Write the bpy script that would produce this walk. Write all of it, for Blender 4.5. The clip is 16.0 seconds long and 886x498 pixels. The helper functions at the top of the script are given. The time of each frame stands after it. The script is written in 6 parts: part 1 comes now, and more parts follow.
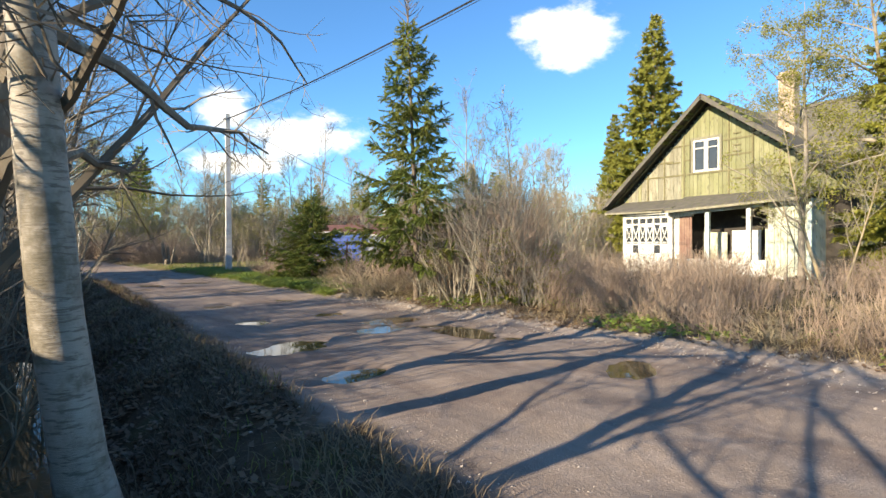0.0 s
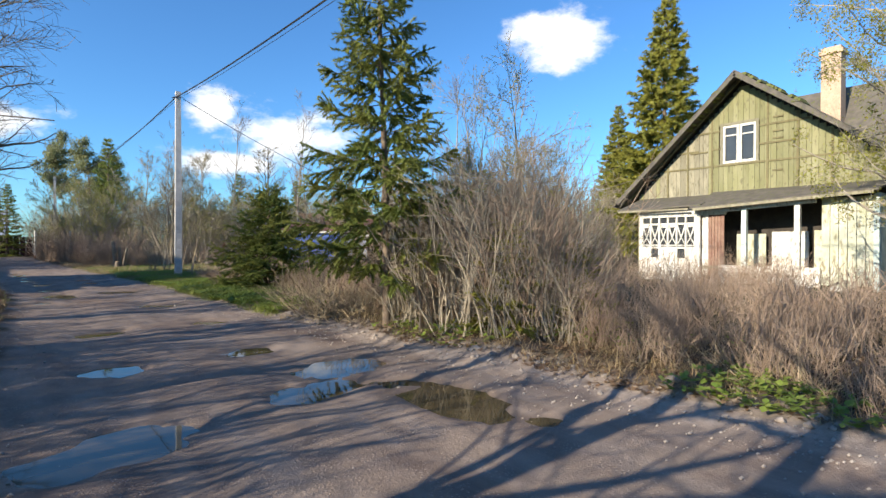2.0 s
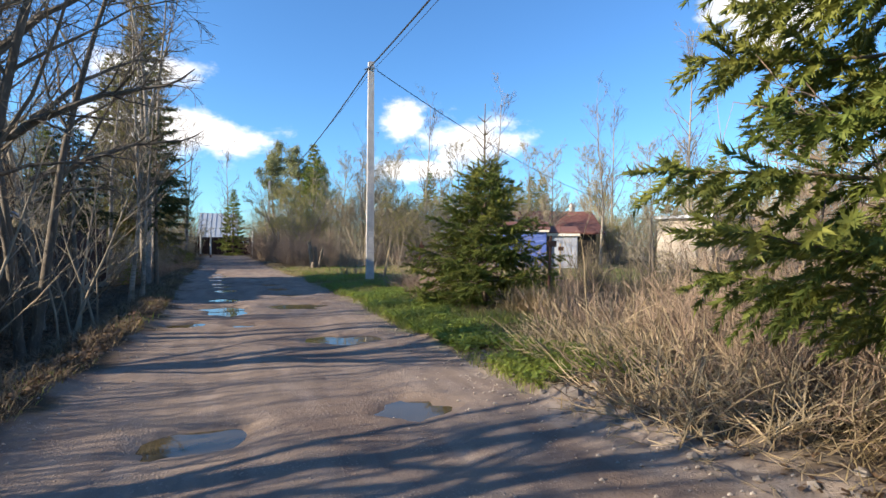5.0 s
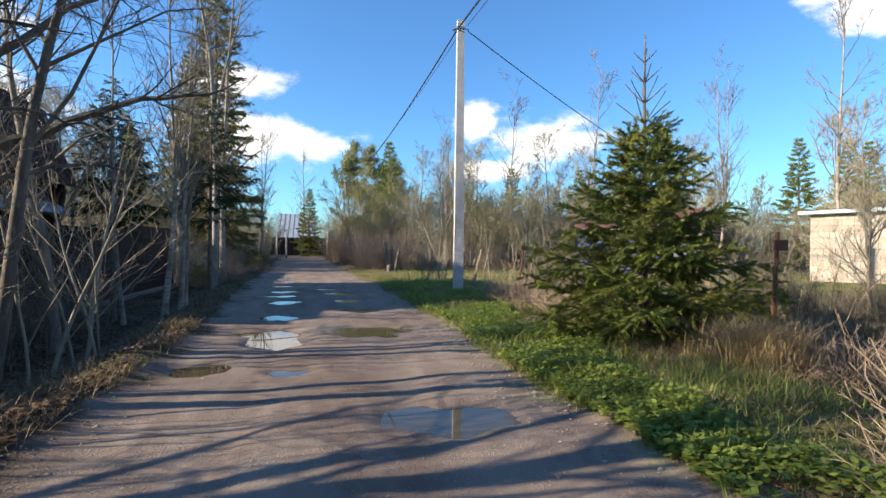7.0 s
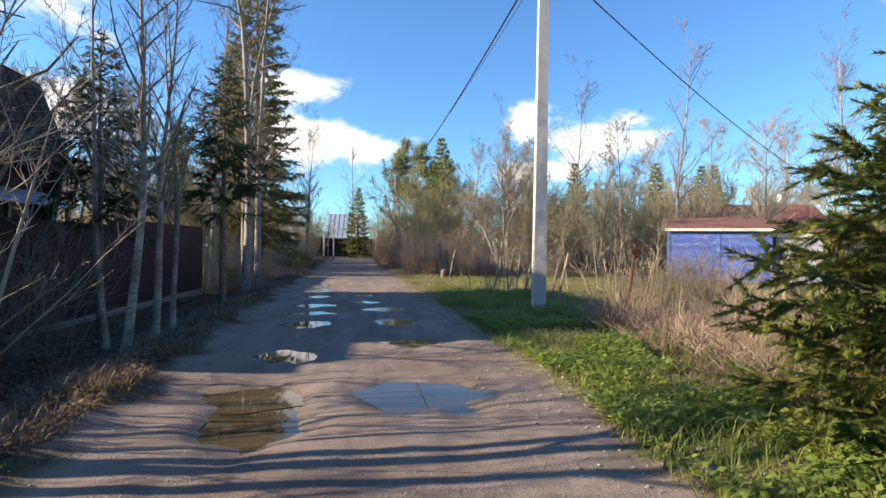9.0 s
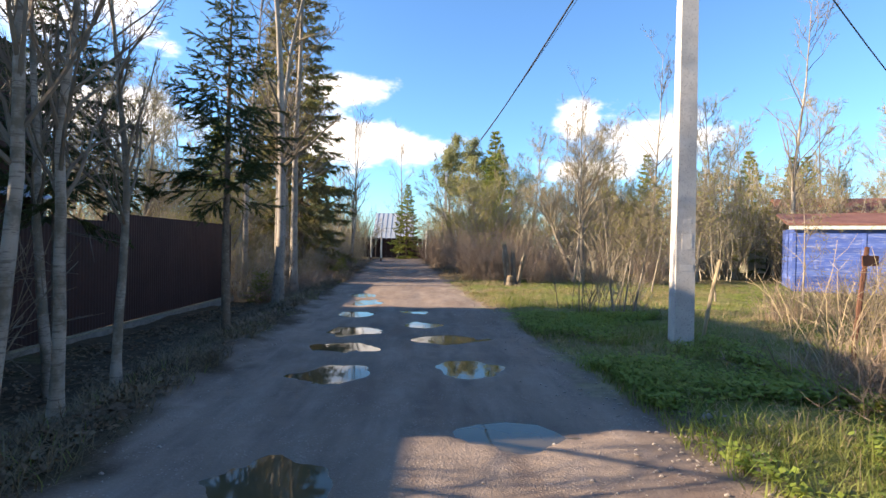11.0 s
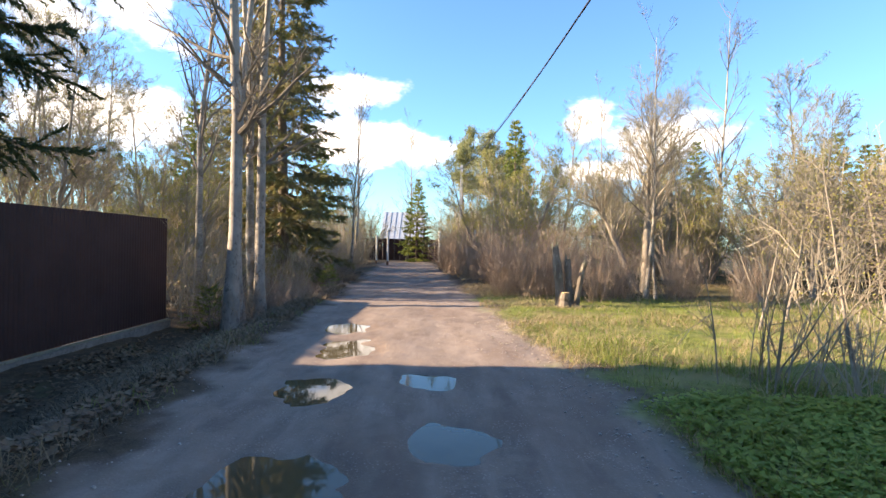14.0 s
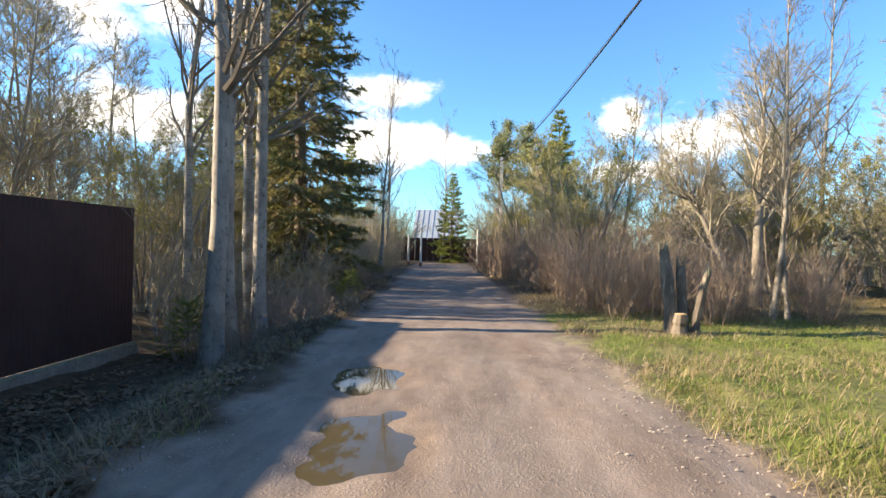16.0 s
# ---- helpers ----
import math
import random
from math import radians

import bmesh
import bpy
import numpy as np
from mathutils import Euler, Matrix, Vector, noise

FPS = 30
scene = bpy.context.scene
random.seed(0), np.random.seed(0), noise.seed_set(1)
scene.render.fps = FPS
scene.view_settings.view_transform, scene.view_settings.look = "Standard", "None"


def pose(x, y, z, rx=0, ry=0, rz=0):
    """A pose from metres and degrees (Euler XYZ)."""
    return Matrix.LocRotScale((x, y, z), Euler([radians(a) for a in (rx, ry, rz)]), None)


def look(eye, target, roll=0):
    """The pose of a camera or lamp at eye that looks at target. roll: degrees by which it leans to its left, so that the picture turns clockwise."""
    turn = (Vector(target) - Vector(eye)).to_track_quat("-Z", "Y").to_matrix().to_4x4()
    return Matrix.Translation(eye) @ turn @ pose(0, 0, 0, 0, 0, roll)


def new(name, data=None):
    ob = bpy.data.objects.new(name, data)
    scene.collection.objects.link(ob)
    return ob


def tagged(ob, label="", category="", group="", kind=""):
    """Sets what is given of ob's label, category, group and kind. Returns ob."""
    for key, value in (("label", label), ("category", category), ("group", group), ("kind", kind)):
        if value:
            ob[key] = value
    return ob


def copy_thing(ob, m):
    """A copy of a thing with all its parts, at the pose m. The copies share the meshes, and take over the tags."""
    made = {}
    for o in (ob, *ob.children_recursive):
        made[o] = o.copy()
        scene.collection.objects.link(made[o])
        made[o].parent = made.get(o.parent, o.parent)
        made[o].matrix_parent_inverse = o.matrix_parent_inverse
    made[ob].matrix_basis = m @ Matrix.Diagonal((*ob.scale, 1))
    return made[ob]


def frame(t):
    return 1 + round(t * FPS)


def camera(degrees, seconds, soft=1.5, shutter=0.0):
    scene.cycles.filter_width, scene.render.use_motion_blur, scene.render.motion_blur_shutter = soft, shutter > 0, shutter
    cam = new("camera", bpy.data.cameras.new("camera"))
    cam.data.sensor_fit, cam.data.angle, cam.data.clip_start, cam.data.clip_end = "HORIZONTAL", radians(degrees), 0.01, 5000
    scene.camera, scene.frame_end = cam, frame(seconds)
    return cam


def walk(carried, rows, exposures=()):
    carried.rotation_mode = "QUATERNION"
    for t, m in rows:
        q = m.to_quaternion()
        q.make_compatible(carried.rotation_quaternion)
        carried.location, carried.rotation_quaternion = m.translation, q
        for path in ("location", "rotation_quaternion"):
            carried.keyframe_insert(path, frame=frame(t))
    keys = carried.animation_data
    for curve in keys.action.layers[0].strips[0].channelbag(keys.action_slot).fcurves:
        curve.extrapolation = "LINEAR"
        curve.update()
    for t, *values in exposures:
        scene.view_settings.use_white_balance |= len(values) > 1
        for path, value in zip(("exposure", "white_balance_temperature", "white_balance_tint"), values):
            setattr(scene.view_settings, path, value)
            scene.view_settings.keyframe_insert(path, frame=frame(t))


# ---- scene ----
cam = camera(80.0, 16.0)
METRES, EYE, TILT, LEAN, TURN = 26.5, 1.3, 2.3, 0.0, -37.5
ROWS = [
    (0.0, 0.0000, 0.0000, 0.0000, -0.01, -2.98, 0.21),
    (0.5, 0.0077, 0.0310, -0.0008, -5.17, -2.99, -0.18),
    (1.0, 0.0124, 0.0632, -0.0022, -5.34, -2.95, -0.23),
    (1.5, 0.0107, 0.0963, -0.0041, -4.04, -2.92, -0.26),
    (2.0, 0.0043, 0.1248, -0.0049, -1.11, -2.83, -0.20),
    (2.5, -0.0105, 0.1570, -0.0058, 4.21, -2.85, -0.08),
    (3.0, -0.0252, 0.1892, -0.0076, 9.58, -2.90, 0.22),
    (3.5, -0.0385, 0.2222, -0.0103, 12.68, -2.82, 0.31),
    (4.0, -0.0514, 0.2550, -0.0116, 14.46, -2.72, 0.29),
    (6.5, -0.1328, 0.3969, -0.0172, 24.16, -2.58, 0.41),
    (7.0, -0.1504, 0.4229, -0.0184, 25.96, -2.50, 0.44),
    (7.5, -0.1673, 0.4505, -0.0194, 27.15, -2.46, 0.36),
    (8.0, -0.1844, 0.4771, -0.0207, 28.26, -2.39, 0.36),
    (8.5, -0.2017, 0.5043, -0.0210, 28.84, -2.40, 0.34),
    (9.0, -0.2221, 0.5262, -0.0227, 31.37, -2.29, 0.33),
    (9.5, -0.2430, 0.5498, -0.0231, 33.55, -2.28, 0.39),
    (10.0, -0.2645, 0.5712, -0.0245, 36.09, -2.22, 0.46),
    (12.5, -0.3668, 0.6956, -0.0263, 36.93, -2.28, 0.29),
    (13.0, -0.3881, 0.7184, -0.0274, 37.41, -2.20, 0.25),
    (13.5, -0.4085, 0.7432, -0.0283, 37.56, -2.20, 0.27),
    (14.0, -0.4297, 0.7671, -0.0300, 37.67, -2.12, 0.29),
    (14.5, -0.4503, 0.7896, -0.0309, 37.98, -2.11, 0.29),
    (15.0, -0.4737, 0.8107, -0.0313, 39.86, -2.16, 0.26),
    (15.5, -0.4967, 0.8318, -0.0324, 40.48, -2.16, 0.17),
    (16.0, -0.5206, 0.8543, -0.0335, 40.99, -2.13, 0.14),
]
walk(cam, [(t, pose(0, 0, EYE, TILT, LEAN, TURN) @ pose(METRES * x, METRES * y, METRES * z, 90 + pitch, roll, yaw)) for t, x, y, z, yaw, pitch, roll in ROWS],
     exposures=[(0.0, 1.24, 7500, 9), (0.5, 1.03, 7100, 9), (1.0, 0.89, 6900, 10), (2.5, 0.92, 6850, 10), (4.0, 1.12, 7150, 13), (7.0, 1.10, 7200, 11), (8.0, 1.19, 7350, 13), (9.5, 1.19, 7550, 14), (12.5, 1.88, 8500, 18), (14.5, 1.84, 8400, 17), (16.0, 1.56, 7850, 11)])

# ---- world and light ----
SUN_EL, SUN_DIR = radians(21.8), Vector((1.0, 0.07, 0.0)).normalized()
world = bpy.data.worlds.new("sky")
scene.world = world
world.use_nodes = True
wn, wl = world.node_tree.nodes, world.node_tree.links
wn.clear()


def wmath(op, a, b=None, c=None):
    n = wn.new("ShaderNodeMath")
    n.operation = op
    for i, v in enumerate((a, b, c)):
        if v is None:
            continue
        if isinstance(v, (int, float)):
            n.inputs[i].default_value = v
        else:
            wl.new(v, n.inputs[i])
    return n.outputs[0]


sky = wn.new("ShaderNodeTexSky")
sky.sky_type = "NISHITA"
sky.sun_disc = False
sky.sun_elevation = SUN_EL
sky.sun_rotation = radians(-90)
sky.air_density, sky.dust_density, sky.ozone_density = 1.0, 0.3, 2.5
coord = wn.new("ShaderNodeTexCoord")
sep = wn.new("ShaderNodeSeparateXYZ")
wl.new(coord.outputs["Generated"], sep.inputs[0])
azim = wmath("ARCTAN2", sep.outputs[0], sep.outputs[1])
elev = wmath("ARCSINE", sep.outputs[2])
wnoise = wn.new("ShaderNodeTexNoise")
wnoise.inputs["Scale"].default_value = 8.0
wnoise.inputs["Detail"].default_value = 7.0
wnoise.inputs["Roughness"].default_value = 0.62
stretch = wn.new("ShaderNodeMapping")
stretch.inputs["Scale"].default_value = (1, 1, 1.9)
wl.new(coord.outputs["Generated"], stretch.inputs[0])
wl.new(stretch.outputs[0], wnoise.inputs["Vector"])
# fair-weather clouds: azimuth to the right of the road, elevation, half width, half height, in degrees
CLOUDS = [(-9.5, 15.5, 7, 2.6), (-8, 10.5, 10, 3.4), (15, 13, 2.8, 2.2), (22, 11.0, 7, 3.4), (16, 8, 6, 1.6), (-40, 23, 15, 8), (-33, 12, 10, 3.5),
          (51, 21, 6.5, 3.6), (92, 14, 8, 4), (-64, 26, 12, 6), (-100, 30, 16, 7), (115, 20, 12, 5), (150, 16, 12, 5), (190, 22, 14, 6)]
cover = None
for a, e, w, h in CLOUDS:
    dx = wmath("DIVIDE", wmath("SUBTRACT", azim, radians(a)), radians(w))
    dy = wmath("DIVIDE", wmath("SUBTRACT", elev, radians(e)), radians(h))
    d = wmath("SUBTRACT", 1.0, wmath("SQRT", wmath("ADD", wmath("MULTIPLY", dx, dx), wmath("MULTIPLY", dy, dy))))
    cover = d if cover is None else wmath("MAXIMUM", cover, d)
cover = wmath("ADD", wmath("MULTIPLY", cover, 0.9), wmath("MULTIPLY", wmath("SUBTRACT", wnoise.outputs[0], 0.52), 2.2))
ramp = wn.new("ShaderNodeMapRange")
ramp.interpolation_type = "SMOOTHSTEP"
ramp.inputs["From Min"].default_value, ramp.inputs["From Max"].default_value = 0.0, 0.55
wl.new(cover, ramp.inputs["Value"])
tint = wn.new("ShaderNodeMix")
tint.data_type, tint.blend_type = "RGBA", "MULTIPLY"
tint.inputs["Factor"].default_value = 1.0
tint.inputs["B"].default_value = (0.54, 1.03, 1.50, 1)
wl.new(sky.outputs[0], tint.inputs["A"])
mixer = wn.new("ShaderNodeMix")
mixer.data_type = "RGBA"
mixer.inputs["B"].default_value = (7.4, 7.7, 8.2, 1)
wl.new(ramp.outputs[0], mixer.inputs["Factor"])
wl.new(tint.outputs["Result"], mixer.inputs["A"])
backdrop = wn.new("ShaderNodeBackground")
backdrop.inputs["Strength"].default_value = 0.087
wl.new(mixer.outputs["Result"], backdrop.inputs[0])
wout = wn.new("ShaderNodeOutputWorld")
wl.new(backdrop.outputs[0], wout.inputs[0])

lamp = bpy.data.lights.new("sun", "SUN")
lamp.energy, lamp.angle, lamp.color = 5.0, radians(0.55), (1.0, 0.90, 0.76)
sun = new("sun", lamp)
sun.matrix_world = look((-SUN_DIR * 40 + Vector((0, 0, 40 * math.tan(SUN_EL))))[:], (0, 0, 0))

# ---- materials ----


class Nodes:
    """A small builder of node materials."""

    def __init__(self, name, roughness=0.8, metallic=0.0, specular=0.5):
        self.mat = bpy.data.materials.new(name)
        self.mat.use_nodes = True
        self.n, self.l = self.mat.node_tree.nodes, self.mat.node_tree.links
        self.bsdf = self.n["Principled BSDF"]
        self.bsdf.inputs["Roughness"].default_value = roughness
        self.bsdf.inputs["Metallic"].default_value = metallic
        self.bsdf.inputs["Specular IOR Level"].default_value = specular
        self.pos = self.n.new("ShaderNodeNewGeometry").outputs["Position"]

    def put(self, value, socket):
        if isinstance(value, (int, float)):
            socket.default_value = value
        elif isinstance(value, tuple):
            socket.default_value = (*value, 1) if len(value) == 3 else value
        else:
            self.l.new(value, socket)

    def noise(self, scale, detail=4, rough=0.6, stretch=None):
        v = self.pos
        if stretch:
            m = self.n.new("ShaderNodeMapping")
            m.inputs["Scale"].default_value = stretch
            self.l.new(v, m.inputs[0])
            v = m.outputs[0]
        t = self.n.new("ShaderNodeTexNoise")
        t.inputs["Scale"].default_value, t.inputs["Detail"].default_value, t.inputs["Roughness"].default_value = scale, detail, rough
        self.l.new(v, t.inputs["Vector"])
        return t.outputs[0]

    def cells(self, scale, what="Distance"):
        t = self.n.new("ShaderNodeTexVoronoi")
        t.inputs["Scale"].default_value = scale
        self.l.new(self.pos, t.inputs["Vector"])
        return t.outputs[what]

    def math(self, op, a, b=0.0):
        m = self.n.new("ShaderNodeMath")
        m.operation = op
        self.put(a, m.inputs[0]), self.put(b, m.inputs[1])
        return m.outputs[0]

    def band(self, v, lo, hi):
        r = self.n.new("ShaderNodeMapRange")
        r.interpolation_type = "SMOOTHSTEP"
        r.inputs["From Min"].default_value, r.inputs["From Max"].default_value = lo, hi
        self.put(v, r.inputs["Value"])
        return r.outputs[0]

    def mix(self, fac, a, b, blend="MIX"):
        m = self.n.new("ShaderNodeMix")
        m.data_type, m.blend_type = "RGBA", blend
        self.put(fac, m.inputs["Factor"]), self.put(a, m.inputs["A"]), self.put(b, m.inputs["B"])
        return m.outputs["Result"]

    def attr(self, name):
        a = self.n.new("ShaderNodeAttribute")
        a.attribute_name = name
        return a.outputs["Fac"]

    def island(self):
        return self.n.new("ShaderNodeNewGeometry").outputs["Random Per Island"]

    def each(self):
        return self.n.new("ShaderNodeObjectInfo").outputs["Random"]

    def bump(self, height, strength=0.4, distance=0.01):
        b = self.n.new("ShaderNodeBump")
        b.inputs["Strength"].default_value, b.inputs["Distance"].default_value = strength, distance
        self.put(height, b.inputs["Height"])
        self.l.new(b.outputs[0], self.bsdf.inputs["Normal"])

    def color(self, c):
        self.put(c, self.bsdf.inputs["Base Color"])
        return self.mat


def surface(name, a, b, scale=3.0, c=None, fine=40.0, roughness=0.85, bump=0.3, stretch=None, specular=0.3, metallic=0.0, vary="", depth=0.006):
    """Two or three tones mixed by a broad and a fine noise, with relief."""
    k = Nodes(name, roughness, metallic, specular)
    col = k.mix(k.band(k.noise(scale, 5, 0.65, stretch), 0.3, 0.7), a, b)
    if c:
        col = k.mix(k.band(k.noise(fine, 3, 0.6, stretch), 0.52, 0.72), col, c)
    if vary:
        r = k.island() if vary == "island" else k.each()
        col = k.mix(k.math("MULTIPLY", r, 0.6), col, tuple(v * 0.6 for v in a), "MIX")
    if bump:
        k.bump(k.noise(fine, 4, 0.6, stretch), bump, depth)
    return k.color(col)


def foliage(name, a, b, c, translucent=0.25, roughness=0.6):
    k = Nodes(name, roughness, 0, 0.25)
    col = k.mix(k.island(), a, b)
    col = k.mix(k.band(k.noise(1.3, 3), 0.4, 0.65), col, c)
    k.color(col)
    if translucent:
        t = k.n.new("ShaderNodeBsdfTranslucent")
        k.l.new(col, t.inputs[0])
        m = k.n.new("ShaderNodeMixShader")
        m.inputs[0].default_value = translucent
        k.l.new(k.bsdf.outputs[0], m.inputs[1]), k.l.new(t.outputs[0], m.inputs[2])
        k.l.new(m.outputs[0], k.n["Material Output"].inputs["Surface"])
    return k.mat


def ground_material():
    k = Nodes("ground_soil", 0.95, 0, 0.2)
    road, lawn, shoulder, wet = (k.attr(a) for a in ("road", "lawn", "shoulder", "wet"))
    fine, mid, broad = k.noise(55, 4), k.noise(7, 5, 0.65), k.noise(1.1, 4)
    track = k.noise(1.6, 4, 0.6, (2.2, 0.45, 1))
    dirt = k.mix(k.band(track, 0.35, 0.65), (0.175, 0.134, 0.111), (0.279, 0.224, 0.185))
    dirt = k.mix(k.band(k.noise(2.6, 6, 0.72), 0.42, 0.62), dirt, (0.235, 0.183, 0.146))
    dirt = k.mix(k.math("MULTIPLY", k.band(fine, 0.55, 0.75), 0.5), dirt, (0.324, 0.270, 0.234))
    dirt = k.mix(k.math("MULTIPLY", k.band(k.noise(0.55, 5, 0.6, (1.6, 0.5, 1)), 0.47, 0.66), 0.55), dirt, (0.134, 0.091, 0.071))
    pebble = k.math("MULTIPLY", k.band(k.cells(38, "Distance"), 0.33, 0.18), k.band(k.noise(3, 3), 0.46, 0.6))
    dirt = k.mix(k.math("MULTIPLY", pebble, 0.55), dirt, (0.387, 0.324, 0.279))
    dirt = k.mix(k.math("MULTIPLY", wet, 0.6), dirt, (0.122, 0.090, 0.065))
    soil = k.mix(k.band(mid, 0.35, 0.65), (0.050, 0.034, 0.021), (0.090, 0.063, 0.039))
    soil = k.mix(k.math("MULTIPLY", k.band(fine, 0.5, 0.7), 0.6), soil, (0.13, 0.10, 0.07))
    soil = k.mix(k.math("MULTIPLY", k.band(broad, 0.5, 0.7), 0.4), soil, (0.10, 0.11, 0.035))
    stone = k.mix(k.band(mid, 0.35, 0.65), (0.25, 0.20, 0.165), (0.36, 0.30, 0.25))
    turf = k.mix(k.band(mid, 0.35, 0.65), (0.085, 0.115, 0.026), (0.165, 0.185, 0.046))
    turf = k.mix(k.math("MULTIPLY", k.band(broad, 0.42, 0.64), 0.7), turf, (0.24, 0.20, 0.095))
    turf = k.mix(k.math("MULTIPLY", k.band(k.noise(0.8, 5, 0.7), 0.55, 0.68), 0.75), turf, (0.115, 0.082, 0.052))
    col = k.mix(lawn, soil, turf)
    col = k.mix(shoulder, col, stone)
    col = k.mix(road, col, dirt)
    k.put(k.math("SUBTRACT", 0.95, k.math("MULTIPLY", wet, 0.55)), k.bsdf.inputs["Roughness"])
    k.bump(k.math("ADD", k.math("MULTIPLY", mid, 1.2), k.math("ADD", fine, k.math("MULTIPLY", pebble, 1.1))), 0.45, 0.016)
    return k.color(col)


def water_material():
    k = Nodes("muddy_water", 0.03, 0, 0.5)
    k.bsdf.inputs["IOR"].default_value = 1.36
    k.bump(k.noise(6, 2), 0.03, 0.01)
    return k.color(k.mix(k.noise(2.0, 3), (0.055, 0.044, 0.024), (0.105, 0.083, 0.046)))


def birch_material():
    k = Nodes("birch_bark", 0.7, 0, 0.3)
    tone = k.mix(k.noise(5, 4, 0.6), (0.42, 0.375, 0.315), (0.25, 0.22, 0.18))
    dash = k.band(k.noise(9, 4, 0.7, (0.6, 0.6, 4.5)), 0.52, 0.62)
    col = k.mix(k.math("MULTIPLY", dash, 0.7), tone, (0.10, 0.08, 0.065))
    col = k.mix(k.band(k.noise(2.2, 5, 0.7), 0.44, 0.62), col, (0.15, 0.13, 0.095))
    k.bump(k.noise(20, 4, 0.7, (0.6, 0.6, 3)), 0.5, 0.01)
    return k.color(col)


GREY_BIRCH = surface("grey_birch_bark", (0.20, 0.17, 0.14), (0.33, 0.29, 0.245), 3, (0.11, 0.09, 0.07), 14, 0.8, 0.6, (1, 1, 0.6))
GROUND = ground_material()
WATER = water_material()
BIRCH = birch_material()
BARK = surface("grey_bark", (0.17, 0.14, 0.11), (0.27, 0.23, 0.18), 6, (0.36, 0.32, 0.25), 30, bump=0.6, stretch=(1, 1, 0.3))
DARK_BARK = surface("dark_grey_bark", (0.085, 0.072, 0.058), (0.15, 0.13, 0.105), 6, (0.21, 0.185, 0.15), 30, bump=0.6, stretch=(1, 1, 0.3))
TWIG = surface("bare_twig", (0.27, 0.232, 0.175), (0.39, 0.342, 0.260), 2.5, None, 30, bump=0, vary="island")
RED_TWIG = surface("reddish_twig", (0.27, 0.192, 0.142), (0.39, 0.302, 0.222), 2.5, None, 30, bump=0, vary="island")
PALE_TWIG = surface("dry_reed_stem", (0.34, 0.265, 0.165), (0.48, 0.395, 0.26), 3, None, 30, bump=0, vary="island")
DARK_TWIG = surface("dark_twig", (0.155, 0.125, 0.095), (0.25, 0.21, 0.155), 2.5, None, 30, bump=0, vary="island")
NEEDLE = foliage("spruce_needles", (0.105, 0.150, 0.034), (0.180, 0.215, 0.050), (0.225, 0.235, 0.055))
NEEDLE_YELLOW = foliage("yellowish_needles", (0.17, 0.185, 0.032), (0.27, 0.255, 0.048), (0.22, 0.215, 0.040))
NEEDLE_OLIVE = foliage("olive_needles", (0.15, 0.155, 0.055), (0.23, 0.22, 0.08), (0.25, 0.21, 0.11), 0.4)
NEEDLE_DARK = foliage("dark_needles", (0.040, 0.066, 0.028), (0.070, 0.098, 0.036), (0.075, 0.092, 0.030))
PINE_NEEDLE = foliage("pine_needles", (0.20, 0.22, 0.10), (0.28, 0.29, 0.14), (0.25, 0.25, 0.12))
BUDS = foliage("young_leaves", (0.26, 0.25, 0.06), (0.36, 0.33, 0.10), (0.22, 0.22, 0.06), 0.4)
HERB = foliage("green_herbs", (0.165, 0.255, 0.045), (0.30, 0.365, 0.085), (0.24, 0.30, 0.06), 0.38)
GRASS = foliage("spring_grass", (0.140, 0.205, 0.036), (0.225, 0.270, 0.062), (0.235, 0.250, 0.080), 0.35)
STRAW = foliage("dead_grass", (0.40, 0.31, 0.175), (0.28, 0.21, 0.12), (0.34, 0.27, 0.15), 0.25)
# dead grass with the left bank's shade mixed into its colour
SHADED_STRAW = foliage("shaded_dead_grass", (0.175, 0.130, 0.080), (0.085, 0.063, 0.042), (0.115, 0.087, 0.056), 0.12)
VERGE = foliage("dry_verge_grass", (0.27, 0.205, 0.12), (0.17, 0.125, 0.075), (0.21, 0.158, 0.092), 0.2)
LITTER = foliage("dead_leaves", (0.175, 0.105, 0.062), (0.235, 0.165, 0.10), (0.125, 0.078, 0.048), 0.1)
STONE = surface("pale_stone", (0.33, 0.285, 0.245), (0.45, 0.40, 0.35), 8, (0.25, 0.21, 0.18), 60, vary="island")
CONCRETE = surface("pole_concrete", (0.55, 0.53, 0.50), (0.43, 0.41, 0.39), 4, (0.32, 0.31, 0.30), 45, bump=0.3)
PATCH = surface("light_cement_patch", (0.62, 0.60, 0.57), (0.50, 0.48, 0.45), 7, None, 50)
WIRE = surface("black_cable", (0.02, 0.02, 0.022), (0.03, 0.03, 0.03), 4, None, 30, roughness=0.6, bump=0)
STEEL = surface("galvanised_steel", (0.42, 0.43, 0.44), (0.33, 0.34, 0.35), 8, None, 40, 0.45, 0.1, metallic=0.8)
FENCE = surface("brown_sheet_metal", (0.036, 0.018, 0.016), (0.052, 0.026, 0.023), 1.5, None, 30, 0.62, 0.05, specular=0.2)
FOUNDATION = surface("dark_concrete", (0.16, 0.14, 0.12), (0.24, 0.215, 0.185), 4, (0.10, 0.10, 0.07), 20)
GREEN_BOARD = surface("flaking_green_paint", (0.205, 0.205, 0.10), (0.29, 0.28, 0.165), 3.0, (0.12, 0.112, 0.065), 12, 0.85, 0.4, (1, 1, 0.35), vary="each")
GREY_BOARD = surface("weathered_grey_wood", (0.22, 0.205, 0.145), (0.34, 0.315, 0.225), 5, (0.13, 0.12, 0.075), 22, 0.9, 0.5, (1, 1, 0.25), vary="each")
BATTEN = surface("dark_wood_batten", (0.12, 0.105, 0.055), (0.175, 0.155, 0.08), 6, None, 30)
